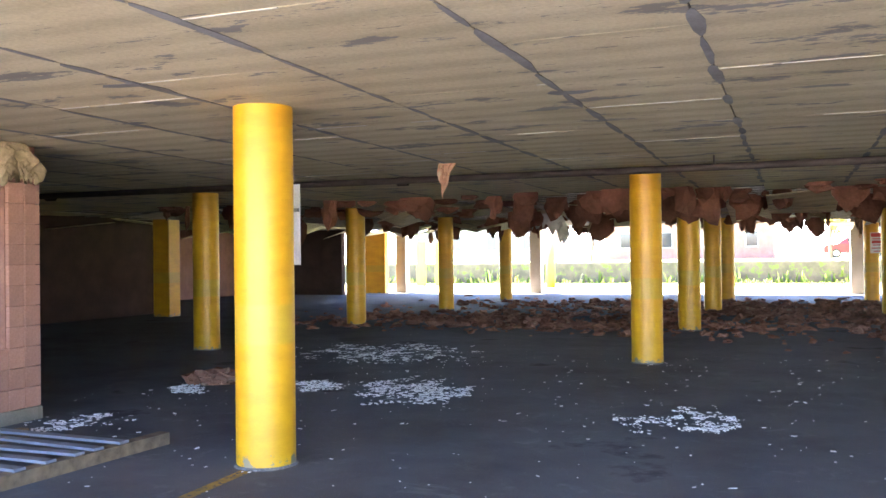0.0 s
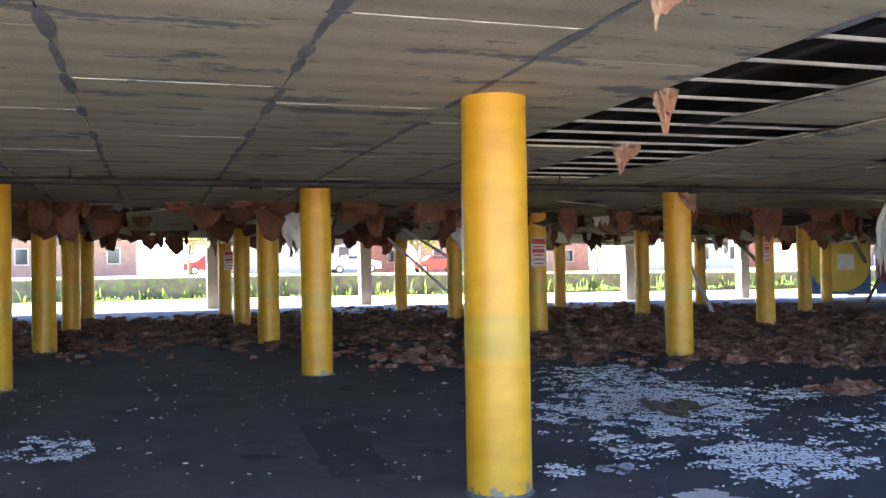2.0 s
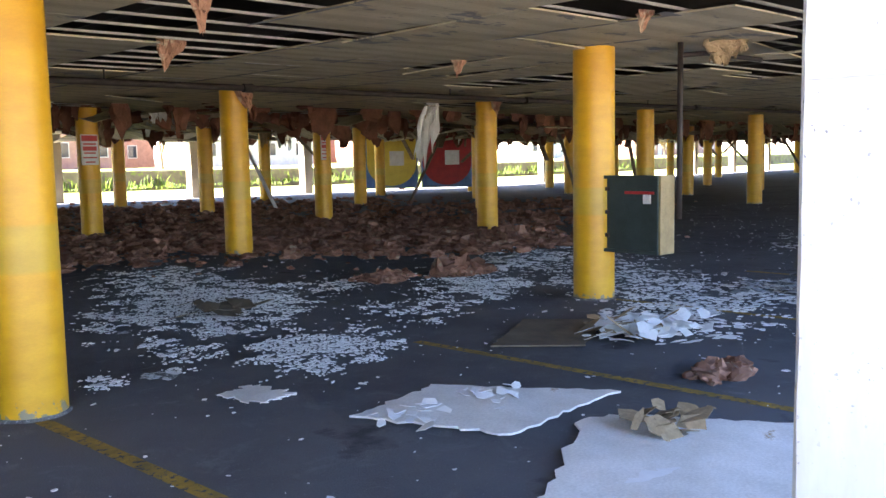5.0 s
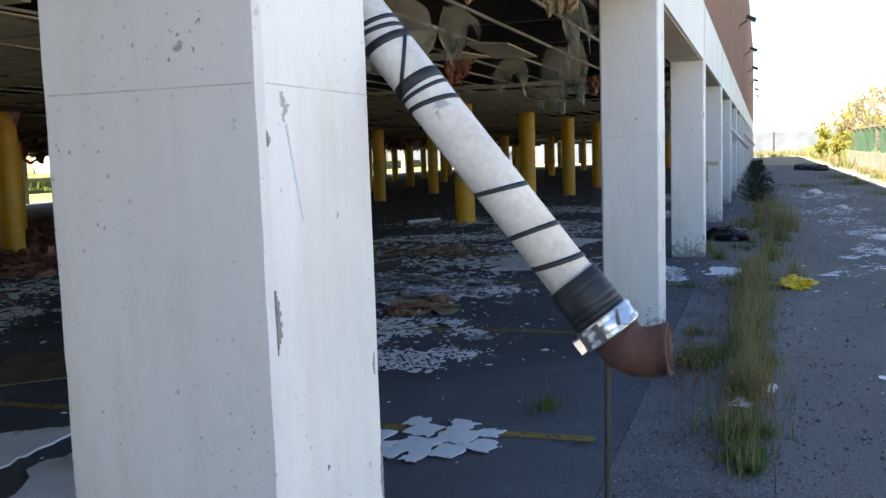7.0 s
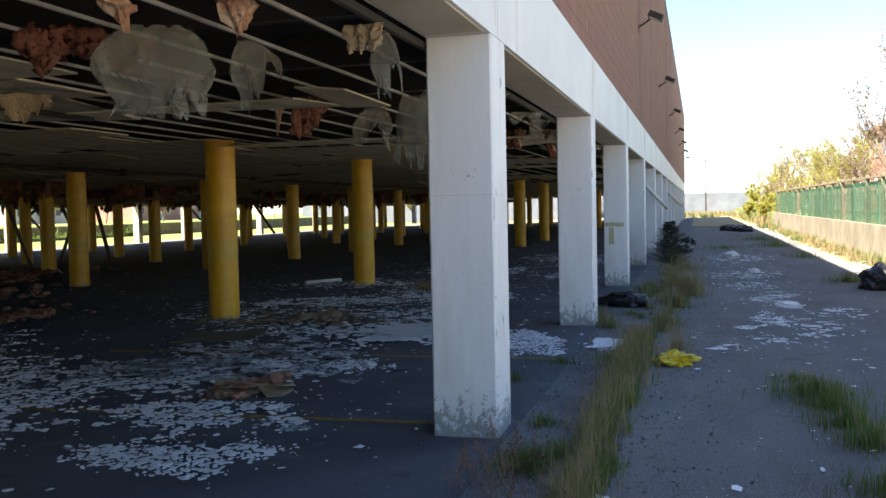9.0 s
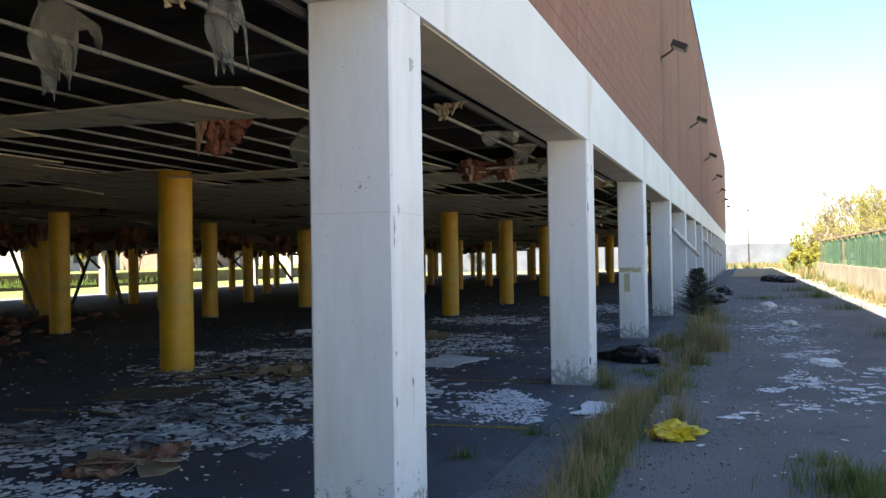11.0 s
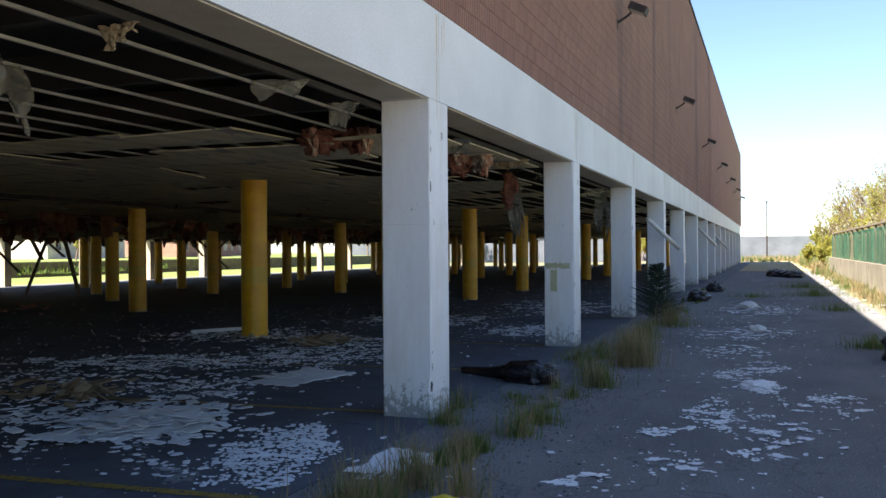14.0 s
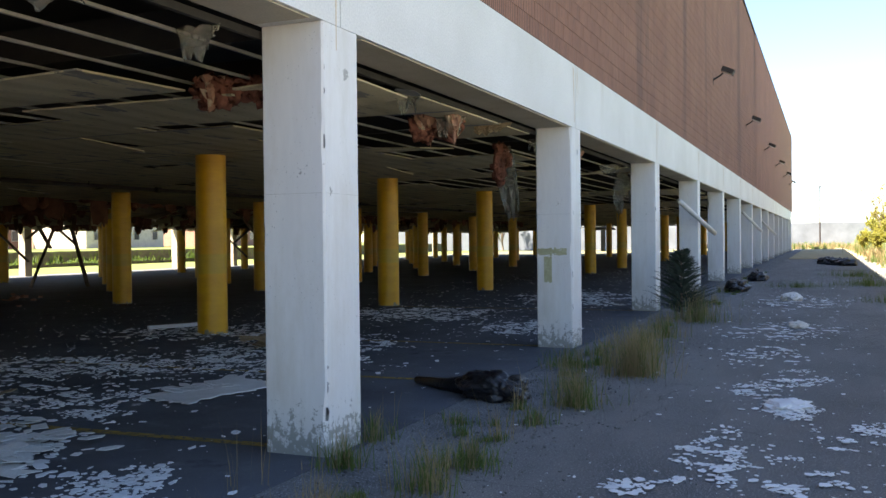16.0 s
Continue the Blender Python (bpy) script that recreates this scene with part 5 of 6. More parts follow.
# ---- signs, mural ----
def notice(x, y, ang):
    t = thing("column_sign", x, y, 1.85, "white notice with a red heading strapped to a yellow column", "sign", "column signs", rz=ang)
    Build().box(-0.225, 0.225, -0.012, 0.0, -0.32, 0.32).make("plate", M["sign"], t)
    Build().box(-0.205, 0.205, -0.016, -0.0125, 0.18, 0.3).make("heading", M["sign_red"], t, "red heading band")
    for i, (w, hgt) in enumerate(((0.34, 0.035), (0.36, 0.09), (0.3, 0.03), (0.36, 0.03), (0.26, 0.03))):
        z = 0.12 - i * 0.095
        Build().box(-w / 2, w / 2, -0.016, -0.0125, z - hgt / 2, z + hgt / 2).make("text_bar", M["sign_red"], t)
    Build().box(-0.22, 0.22, 0.0, 0.03, 0.1, 0.13).make("strap", M["channel"], t)
    return t


notice(0.12, 18.957 - 0.262, 18)
notice(6.28, 18.957 - 0.262, 30)
notice(-5.75, 31 - 0.262, 10)
notice(-12.12, 5.716 + 0.262, 180)
notice(-5.85, 5.716 + 0.262, 180)


def mural(x, y, rz, mat, label):
    t = thing("mural_panel", x, y, 0, label, "mural", "painted panels", rz=rz)
    for i in range(18):
        Build().box(-1.25 + i * 0.14, -1.25 + i * 0.14 + 0.1, 0.0, 0.05, 0.0, 2.6).make("rib", M["blue"], t)
    Build().box(-1.25, 1.27, 0.052, 0.1, 0.0, 2.6).make("backing", M["blue"], t)
    b = Build()
    pts = [(-1.2, 2.6), (-1.2, 1.2)] + [(-1.2 * math.cos(a), 1.2 - 1.08 * math.sin(a)) for a in [math.pi * i / 20 for i in range(1, 20)]] + [(1.2, 1.2), (1.2, 2.6)]
    b.v = [(px, -0.02, pz) for px, pz in pts] + [(px, -0.004, pz) for px, pz in pts]
    k = len(pts)
    b.f = [tuple(range(k)), tuple(range(k, 2 * k))[::-1]] + [(i, (i + 1) % k, k + (i + 1) % k, k + i) for i in range(k)]
    b.make("painted_shape", mat, t)
    Build().box(-0.1, 0.6, -0.05, -0.022, 1.1, 1.8).make("window_board", M["sign"], t, "pale square board")
    return t


mural(21.1, 33.0, -38, M["mural_yellow"], "blue ribbed panel painted with a large yellow rounded shape")
mural(23.2, 31.3, -38, M["red"], "blue ribbed panel painted with a large red rounded shape")

# ---- parking bay lines ----
pl = Build()
for x in (-5.88, -2.68, 0.3, 3.3, 6.25, 9.3, 12.4, 18.5, -12.0):
    pl.add([(x + 0.1, 0.1, 0.004), (x + 0.2, 0.1, 0.004), (x - 0.02, 5.45, 0.004), (x - 0.12, 5.45, 0.004)], [(0, 1, 2, 3)])
setting(pl.make("bay_lines", M["yellow_line"]), "worn yellow parking bay lines on the asphalt", "road marking")

# ---- drain pipe beside the first column ----
dp = thing("drain_pipe", -5.34, 0.0, 0.0, "hanging white drain pipe with black straps and rusty elbow", "pipe")
top, low = Vector((0, 0.653, 2.62)), Vector((0, -0.358, 1.312))
way = (low - top).normalized()
side = Vector((1, 0, 0))
up_ = way.cross(side)
Build().tube([top, low], 0.0595, 28).make("pipe", M["pvc"], dp, smooth=True)


def strap(s, width, tilt, phase=0.0):
    b, n = Build(), 28
    for e in (-width / 2, width / 2):
        for k in range(n):
            a = 2 * math.pi * k / n
            b.v.append(top + way * (s + e + tilt * math.cos(a + phase)) + (side * math.cos(a) + up_ * math.sin(a)) * 0.0615)
    b.f = [(k, (k + 1) % n, n + (k + 1) % n, n + k) for k in range(n)]
    o = b.make("strap", M["black"], dp, "black tape strap", True)
    o.modifiers.new("thick", "SOLIDIFY").thickness = 0.003


for s_, w_, t_, p_ in ((1.585, 0.014, 0.022, -1.57), (1.49, 0.013, 0.02, -1.5), (1.36, 0.013, 0.028, -1.6), (1.09, 0.013, 0.022, -1.4), (1.05, 0.01, 0.012, -1.7), (1.025, 0.03, 0.006, -1.2), (0.955, 0.014, -0.07, -1.0), (0.895, 0.022, 0.012, -1.5), (0.86, 0.012, 0.02, -1.4), (0.835, 0.012, 0.016, -1.6), (0.7, 0.012, 0.02, -1.5)):
    strap(s_, w_, t_, p_)
Build().tube([low - way * 0.012, low - way * 0.01, low + way * 0.1], [0.063, 0.068, 0.068], 28).make("rubber_sleeve", M["black"], dp, "black rubber sleeve", True)
for k in range(5):
    Build().tube([low + way * (0.012 + 0.018 * k), low + way * (0.02 + 0.018 * k)], 0.0695, 28).make("sleeve_rib", M["black"], dp)
clamp = Build().tube([low + way * 0.098, low + way * 0.1, low + way * 0.15, low + way * 0.152], [0.07, 0.074, 0.074, 0.07], 28).make("clamp", M["steel"], dp, "shiny steel band clamp", True)
for e in (0.108, 0.142):
    Build().tube([low + way * (e - 0.005), low + way * (e + 0.005)], 0.0765, 28).make("band", M["steel"], clamp)
for a in (0.5, 2.4, 4.4):
    Build().box(-0.012, 0.012, -0.02, 0.02, 0.0, 0.018, bevel=0.003).make("lug", M["steel"], clamp, at=Matrix.Translation(low + way * 0.125 + (side * math.cos(a) + up_ * math.sin(a)) * 0.074) @ (side * math.cos(a) + up_ * math.sin(a)).to_track_quat("Z", "Y").to_matrix().to_4x4())
e0 = low + way * 0.152
Build().tube([e0, e0 + Vector((0, -0.024, -0.026)), e0 + Vector((0, -0.054, -0.04)), e0 + Vector((0, -0.09, -0.038)), e0 + Vector((0, -0.12, -0.03)), e0 + Vector((0, -0.124, -0.03))], [0.062, 0.062, 0.061, 0.06, 0.06, 0.064], 28, False).make("elbow", M["rust"], dp, "rusty iron elbow", True).modifiers.new("thick", "SOLIDIFY").thickness = 0.006
Build().tube([e0 + Vector((0.02, 0.02, -0.02)), e0 + Vector((0.03, 0.03, -0.6)), e0 + Vector((0.06, 0.02, -1.0)), e0 + Vector((0.12, -0.0, -1.17)), e0 + Vector((0.6, -0.1, -1.175))], 0.0075, 8).make("cable", M["black"], dp, "thin black cable")
# thin white pipes leaning at columns farther along the facade
for k, dz in ((4, 0.0), (7, 0.15), (9, 0.0)):
    tagged(Build().tube([(WX[k] - 1.2, 0.3, 2.3 + dz), (WX[k] + 0.6, -0.35, 1.5 + dz)], 0.06, 14).make("drain_pipe", M["pvc"], smooth=True), "white drain pipe slanting out between facade columns", "pipe", "slanting drain pipes")


# ---- outdoors ----
setting(Build().box(60, 127.5, -5.6, -0.9, -0.2, 0.03).make("verge", M["straw_soil"]), "straw-covered earth at the end of the driveway", "ground")
setting(Build().box(6, 56, -6.35, -6.0, -0.3, 0.95).make("retaining_wall", M["concrete"]), "weathered concrete retaining wall with dark streaks", "retaining wall")
setting(Build().box(6, 220, -60, -6.354, -0.3, 0.9).make("bank", M["lawn"]), "raised grassy ground behind the retaining wall", "ground")
setting(sheet(-60, 220, [51.204, 56, 62, 70, 260], 1.15, M["lawn"], "far_ground"), "raised sunlit lawn behind the garden wall", "ground")

fence = thing("fence", 0, -6.18, 0.95, "timber fence faced with green mesh on the retaining wall", "fence")
post_me = Build().box(-0.05, 0.05, -0.05, 0.05, 0, 1.42, bevel=0.008).mesh("post", M["fence_post"])
slat_me = Build().box(-0.035, 0.035, -0.012, 0.012, 0.04, 1.2, bevel=0.004).mesh("slat", M["fence_post"])
q = random.Random(3)
x = 6.2
while x < 55:
    o = new("post", post_me)
    o.parent, o.matrix_basis = fence, pose(x, 0, 0)
    for i in range(1, 8):
        if x + i * 0.3 > 54 or x > 36:
            break
        o = new("slat", slat_me)
        o.parent, o.matrix_basis = fence, pose(x + i * 0.3, -0.04, 0, 0, q.uniform(-1.5, 1.5), 0)
    x += 2.4
for z in (0.25, 1.12):
    Build().box(6.1, 55, -0.075, -0.055, z, z + 0.09).make("rail", M["fence_post"], fence)
Build().box(6.1, 55, -0.06, 0.06, 1.3, 1.36).make("top_rail", M["fence_post"], fence)
net = Build()
x = 6.2
while x < 55:
    gap = noise.noise(Vector((x * 0.35, 0, 4)))
    if gap < 0.25:
        lean = 0.05 * noise.noise(Vector((x, 3, 1)))
        net.box(x, x + 0.022, 0.07, 0.074, 0.02, 1.2 + 0.1 * gap, pose(0, lean, 0))
    x += 0.085
for i in range(17):
    net.box(6.1, 55, 0.075, 0.078, 0.03 + i * 0.07, 0.046 + i * 0.07)
net.make("mesh_screen", M["fence"], fence, "green plastic mesh screen")


def blades(b, x, y, n, h, spread, rr, lean=0.75, wide=0.0026, z=0.0):
    for _ in range(int(n * 1.8)):
        a, d = rr.uniform(0, 6.28), abs(rr.gauss(0, spread))
        px, py = x + d * math.cos(a), y + d * math.sin(a)
        hh = h * (0.3 + 0.85 * rr.random() ** 1.4)
        la, lx = rr.uniform(0, 6.28), hh * rr.uniform(0.05, lean)
        dx, dy = lx * math.cos(la), lx * math.sin(la)
        wx, wy = wide * math.cos(la + 1.57), wide * math.sin(la + 1.57)
        b.add([(px - wx, py - wy, z), (px + wx, py + wy, z), (px + dx * 0.4 + wx * 0.7, py + dy * 0.4 + wy * 0.7, z + hh * 0.6), (px + dx * 0.4 - wx * 0.7, py + dy * 0.4 - wy * 0.7, z + hh * 0.6), (px + dx, py + dy, z + hh)],
              [(0, 1, 2, 3), (3, 2, 4)])


gg, gs = Build(), Build()
q = random.Random(17)
for i in range(520):
    x = q.uniform(-2.9, 5.2) if i % 3 else q.uniform(-3.6, 40)
    y = -0.71 + q.gauss(0, 0.045 if x < 5 else 0.12) + 0.06 * noise.noise(Vector((x * 0.9, 0, 0)))
    dens = noise.noise(Vector((x * 0.6, 2.0, 0)))
    if dens < (0.05 if x < -0.5 else -0.25 if x < 5 else 0.0):
        continue
    blades(gg, x, y, q.randint(14, 44), q.uniform(0.05, 0.16), 0.045, q, 1.0, 0.0034)
    if q.random() < 0.35:
        blades(gs, x, y, q.randint(8, 22), q.uniform(0.12, 0.34), 0.06, q, 0.7)
for x, y, n, h, sp_, dry in [(6.03, -0.22, 120, 0.2, 0.1, 0.4), (6.75, -0.05, 70, 0.22, 0.1, 0.4), (6.3, -0.96, 170, 0.2, 0.12, 0.35), (7.7, -0.95, 90, 0.14, 0.1, 0.4), (7.5, -0.4, 60, 0.1, 0.12, 0.3), (8.5, -1.06, 220, 0.3, 0.14, 0.6), (10.4, -1.17, 460, 0.46, 0.2, 0.85), (9.3, -0.8, 80, 0.25, 0.12, 0.6),
                             (10.75, -0.4, 160, 0.22, 0.16, 0.4), (11.8, -0.5, 100, 0.2, 0.2, 0.4), (16.6, -1.0, 260, 0.4, 0.3, 0.6), (19.8, -0.6, 220, 0.4, 0.3, 0.6), (1.95, -2.32, 420, 0.18, 0.2, 0.1), (1.5, -2.36, 300, 0.16, 0.16, 0.12), (0.9, -2.42, 260, 0.16, 0.16, 0.12), (0.35, -2.5, 260, 0.17, 0.18, 0.15), (2.6, -2.2, 90, 0.12, 0.1, 0.3), (-0.7, -2.4, 200, 0.17, 0.16, 0.15),
                             (-0.62, -0.34, 320, 0.16, 0.13, 0.08), (-0.3, -0.5, 120, 0.14, 0.1, 0.2), (0.5, -0.25, 60, 0.12, 0.08, 0.1), (14, -0.9, 120, 0.35, 0.2, 0.6), (-2.2, -0.62, 110, 0.2, 0.12, 0.4), (-1.6, -0.75, 100, 0.34, 0.1, 0.7), (0.4, -0.7, 220, 0.26, 0.13, 0.6), (1.3, -0.72, 220, 0.28, 0.13, 0.6), (2.2, -0.72, 240, 0.34, 0.13, 0.65), (3.1, -0.72, 240, 0.36, 0.13, 0.65), (4.0, -0.75, 160, 0.3, 0.14, 0.7),
                             (3.5, -0.45, 90, 0.1, 0.1, 0.1), (3.65, -1.16, 120, 0.34, 0.1, 0.85), (4.1, -0.62, 60, 0.32, 0.1, 0.8), (5.73, -0.94, 110, 0.28, 0.12, 0.6), (12.3, -0.9, 200, 0.36, 0.2, 0.6), (27.7, -2.3, 160, 0.2, 0.5, 0.1), (-2.0, 0.49, 60, 0.14, 0.08, 0.1), (2.2, 0.3, 50, 0.1, 0.08, 0.1), (3.2, 0.0, 60, 0.1, 0.1, 0.1),
                             (13.4, -4.25, 260, 0.22, 0.28, 0.1), (28.9, -4.1, 320, 0.3, 0.6, 0.1), (22, -4.3, 160, 0.22, 0.4, 0.1), (35, -4.0, 300, 0.3, 0.8, 0.1)]:
    blades(gg, x, y, int(n * (1 - dry)), h, sp_, q, 0.9, 0.0036)
    blades(gs, x, y, int(n * dry), h * 1.2, sp_, q, 0.7)
for i in range(700):
    x = q.uniform(7, 70)
    blades(gg if q.random() < 0.35 else gs, x, -6.0 + 0.6 * q.random() ** 2, q.randint(6, 16), q.uniform(0.1, 0.4), 0.15, q, wide=0.01, z=-0.05)
for i in range(500):
    blades(gs if q.random() < 0.6 else gg, *((q.uniform(50, 100), q.uniform(-8, -5.3)) if i % 2 else (q.uniform(100, 124), q.uniform(-8, 1))), q.randint(6, 12), q.uniform(0.3, 0.9), 0.4, q, wide=0.03, z=-0.05)
for i in range(160):
    blades(gg, q.uniform(-30, 60), q.uniform(45, 50.5), 8, q.uniform(0.1, 0.35), 0.4, q, wide=0.03, z=-0.02)
# tall dry stems
for x, y in [(5.3, 0.05), (5.38, 0.1), (5.5, 0.0), (5.6, 0.1), (6.95, -0.1), (7.0, -0.02), (-1.9, -0.9), (-1.5, -1.0), (-1.3, -0.7), (-0.9, -0.95), (-2.1, -0.75)]:
    blades(gs, x, y, 2, 0.5, 0.05, q, 0.4, 0.002)
dk = Build()
for x, y, n in ((-1.05, -0.12, 16), (-0.75, -0.3, 14), (-1.5, -0.4, 10), (-1.9, -0.7, 8)):
    for e in range(n):
        px, py, hh = x + q.gauss(0, 0.12), y + q.gauss(0, 0.1), q.uniform(0.12, 0.36)
        lx, ly = q.uniform(-0.12, 0.12), q.uniform(-0.12, 0.12)
        dk.tube([(px, py, 0), (px + lx * 0.4, py + ly * 0.4, hh * 0.6), (px + lx, py + ly, hh)], [0.0025, 0.002, 0.001], 4)
        for c_ in range(26):
            f_ = q.uniform(0.45, 1.05)
            dk.plate((px + lx * f_ + q.gauss(0, 0.014), py + ly * f_ + q.gauss(0, 0.014), hh * f_), q.uniform(0.004, 0.012), 0.002, q, 4, None, (q.uniform(-1, 1), q.uniform(-1, 1)), 0.6)
tagged(dk.make("dry_weeds", M["dock"]), "reddish-brown dry seed stalks at the asphalt edge", "weeds", "", "stuff")
tagged(gg.make("green_weeds", M["grass"]), "green grass and weeds growing in the cracks", "grass", "", "stuff")
tagged(gs.make("dry_grass", M["straw"]), "dry straw-coloured grass tufts", "grass", "", "stuff")


# small conifer beside a column
def conifer(x, y, h, seed):
    q = random.Random(seed)
    t = thing("small_conifer", x, y, 0, "small dark green self-sown conifer beside a column", "shrub")
    Build().tube([(0, 0, 0), (0.02, 0.01, h * 0.5), (0, 0, h)], [0.025, 0.015, 0.004], 8).make("trunk", M["bark"], t)
    b = Build()
    for i in range(210):
        z = h * (0.06 + 0.92 * (i / 210))
        ln = 0.62 * h * (1 - z / h) ** 0.7 * q.uniform(0.5, 1.1) + 0.04
        a = q.uniform(0, 6.28)
        for k in range(12):
            s = ln * (0.15 + 0.85 * k / 12)
            p = (s * math.cos(a), s * math.sin(a), z + s * 0.35)
            for side in (-1, 1):
                aa = a + side * 0.9
                l2 = 0.12 * (1.1 - k / 14)
                b.add([(p[0], p[1], p[2] - 0.006), (p[0], p[1], p[2] + 0.006), (p[0] + l2 * math.cos(aa), p[1] + l2 * math.sin(aa), p[2] + q.uniform(-0.01, 0.04))], [(0, 1, 2)])
    b.make("crown", M["conifer"], t)


conifer(17.2, -0.68, 1.2, 5)


# bags
def bin_bag(x, y, size, seed, label, mat, name="bin_bag", tail=None, rz=0):
    q = random.Random(seed)
    t = thing(name, x, y, 0, label, "bag", rz=rz)
    b = Build()
    for p in ICO4[0]:
        k = 1 - 0.12 * abs(noise.noise(p * 9 + Vector((seed, 0, 2)))) + 0.34 * noise.noise(p * 1.8 + Vector((seed * 3.7, 0, 0))) + (0.16 if size[2] > 0.12 else 0.45) * abs(noise.noise(p * 4.6 + Vector((0, seed, 0))))
        if name == "plastic_bag":
            k = 0.7 + 0.7 * abs(noise.noise(p * 1.5 + Vector((seed, 0, 0)))) + 0.4 * abs(noise.noise(p * 3.4 + Vector((0, seed, 0))))
        v = p * k
        b.v.append((v.x * size[0], v.y * size[1], max(0.0, (v.z + 0.55) * size[2])))
    b.f = list(ICO4[1])
    b.make("sack", mat, t, smooth=name != "plastic_bag")
    if tail:
        Build().tube([(size[0] * 0.7, 0, size[2] * 0.5), (size[0] * 1.5, 0.06, size[2] * 0.4), (size[0] * 3.0, 0.02, 0.04)], [0.12, 0.06, 0.035], 10).make("neck", mat, t, "twisted neck", True)
    elif size[2] > 0.15:
        Build().tube([(0, 0, size[2] * 1.3), (0.05, 0.0, size[2] * 1.75)], [0.06, 0.03], 8).make("neck", mat, t, smooth=True)
    return t


bin_bag(8.68, -0.25, (0.36, 0.23, 0.15), 2, "full black bin bag with twisted neck on the asphalt", M["bag"], tail=True, rz=62)
bin_bag(11.9, -4.55, (0.42, 0.34, 0.28), 3, "full black bin bag beside the sunlit strip", M["bag"])
bin_bag(25.5, -0.9, (0.6, 0.3, 0.2), 4, "flat black plastic bag on the driveway", M["bag"], tail=True)
bin_bag(31.5, -1.0, (0.5, 0.3, 0.2), 5, "flat black plastic bag on the driveway", M["bag"])
for i in range(4):
    bin_bag(47 + i * 0.9, -3.9 + 0.3 * i, (0.45, 0.4, 0.22), 10 + i, "dark rubbish bag dumped on the driveway", M["bag"])
bin_bag(3.35, -1.12, (0.2, 0.22, 0.085), 7, "crumpled yellow plastic bag with purple print on the driveway", M["yellow_bag"], "plastic_bag")
tagged(Build().box(-0.6, 0.6, -0.12, 0.12, 0, 0.03, bevel=0.01).make("white_plank", M["board"], at=pose(11.9, -5.05, 0, 0, 0, 4)), "white plank lying beside a bin bag", "plank")
bin_bag(16.0, -2.6, (0.16, 0.12, 0.06), 8, "crumpled white plastic on the driveway", M["board"], "plastic_scrap")
bin_bag(22.2, -2.3, (0.3, 0.2, 0.1), 9, "crumpled white plastic on the driveway", M["board"], "plastic_scrap")
bin_bag(9.05, -2.7, (0.26, 0.16, 0.035), 12, "flat heap of crumbled white paint on the driveway", M["flake"], "paint_heap")


# trees
def tree(x, y, z, h, seed, leaf_mat, leaf_n, label, leaf=0.035, spread=0.5, limbs=9, name="tree"):
    q = random.Random(seed)
    t = thing(name, x, y, z, label, "tree", "trees behind the fence")
    wood, crown = Build(), Build()
    tips = []

    def grow(p, d, ln, rad, depth):
        pts, rr = [p], [rad]
        for i in range(4):
            d = (d + Vector((q.uniform(-0.16, 0.16), q.uniform(-0.16, 0.16), q.uniform(-0.02, 0.14)))).normalized()
            pts.append(pts[-1] + d * ln / 4)
            rr.append(rad * (1 - 0.6 * (i + 1) / 4))
        wood.tube(pts, rr, 6 if depth < 2 else 4, False)
        if depth >= 2:
            tips.extend(pts[1:])
        if depth < 4:
            for i in range(limbs if depth == 0 else 4 if depth == 1 else 3):
                k = q.randint(1 if depth else 1, 4)
                dd = (d * 0.7 + Vector((q.uniform(-1, 1), q.uniform(-1, 1), q.uniform(-0.1, 0.8))) * spread).normalized()
                grow(pts[k], dd, ln * q.uniform(0.42, 0.66), rr[k] * 0.62, depth + 1)

    grow(Vector((0, 0, 0)), Vector((0, 0, 1)), h * 0.55, h * 0.014 + 0.02, 0)
    for _ in range(leaf_n):
        p = q.choice(tips) + Vector((q.gauss(0, 0.05), q.gauss(0, 0.05), q.gauss(0, 0.05)))
        a, b_ = Vector((q.uniform(-1, 1), q.uniform(-1, 1), q.uniform(-1, 1))).normalized(), Vector((q.uniform(-1, 1), q.uniform(-1, 1), q.uniform(-1, 1))).normalized()
        s = leaf * q.uniform(0.5, 1.3)
        crown.add([p - a * s, p + b_ * s * 0.5, p + a * s, p - b_ * s * 0.5], [(0, 1, 2, 3)])
    wood.make("trunk", M["bark"], t, smooth=True)
    crown.make("crown", leaf_mat, t)
    return t


tree(32.3, -8.7, 0.9, 6.3, 1, M["bud"], 1300, "slender tree with bare twigs and reddish spring buds", 0.07, 0.5)
tree(26.8, -9.6, 0.9, 6.6, 2, M["bud"], 1200, "slender tree with bare twigs and reddish spring buds", 0.07, 0.5)
tree(24.5, -11.0, 0.9, 6.0, 12, M["leaf"], 900, "young tree with fresh yellow-green leaves", 0.07, 0.6)
for i, (x, y, h, mt) in enumerate([(41, -8.2, 5.0, "leaf"), (46, -7.6, 4.8, "leaf"), (51, -8.2, 5.4, "leaf"), (57, -7.4, 4.6, "leaf"), (62, -8.0, 5.0, "bud"), (68, -7.2, 4.2, "leaf"), (75, -7.5, 4.6, "leaf"), (84, -8, 5, "leaf"), (37.5, -7.6, 4.0, "leaf"), (44, -9.5, 6.0, "bud")]):
    tree(x, y, 0.9 if x < 56 else -0.05, h * (0.82 if x < 56 else 1.2), 20 + i, M[mt], 1500, "bushy tree with young yellow-green leaves", 0.075, 0.8, 12)
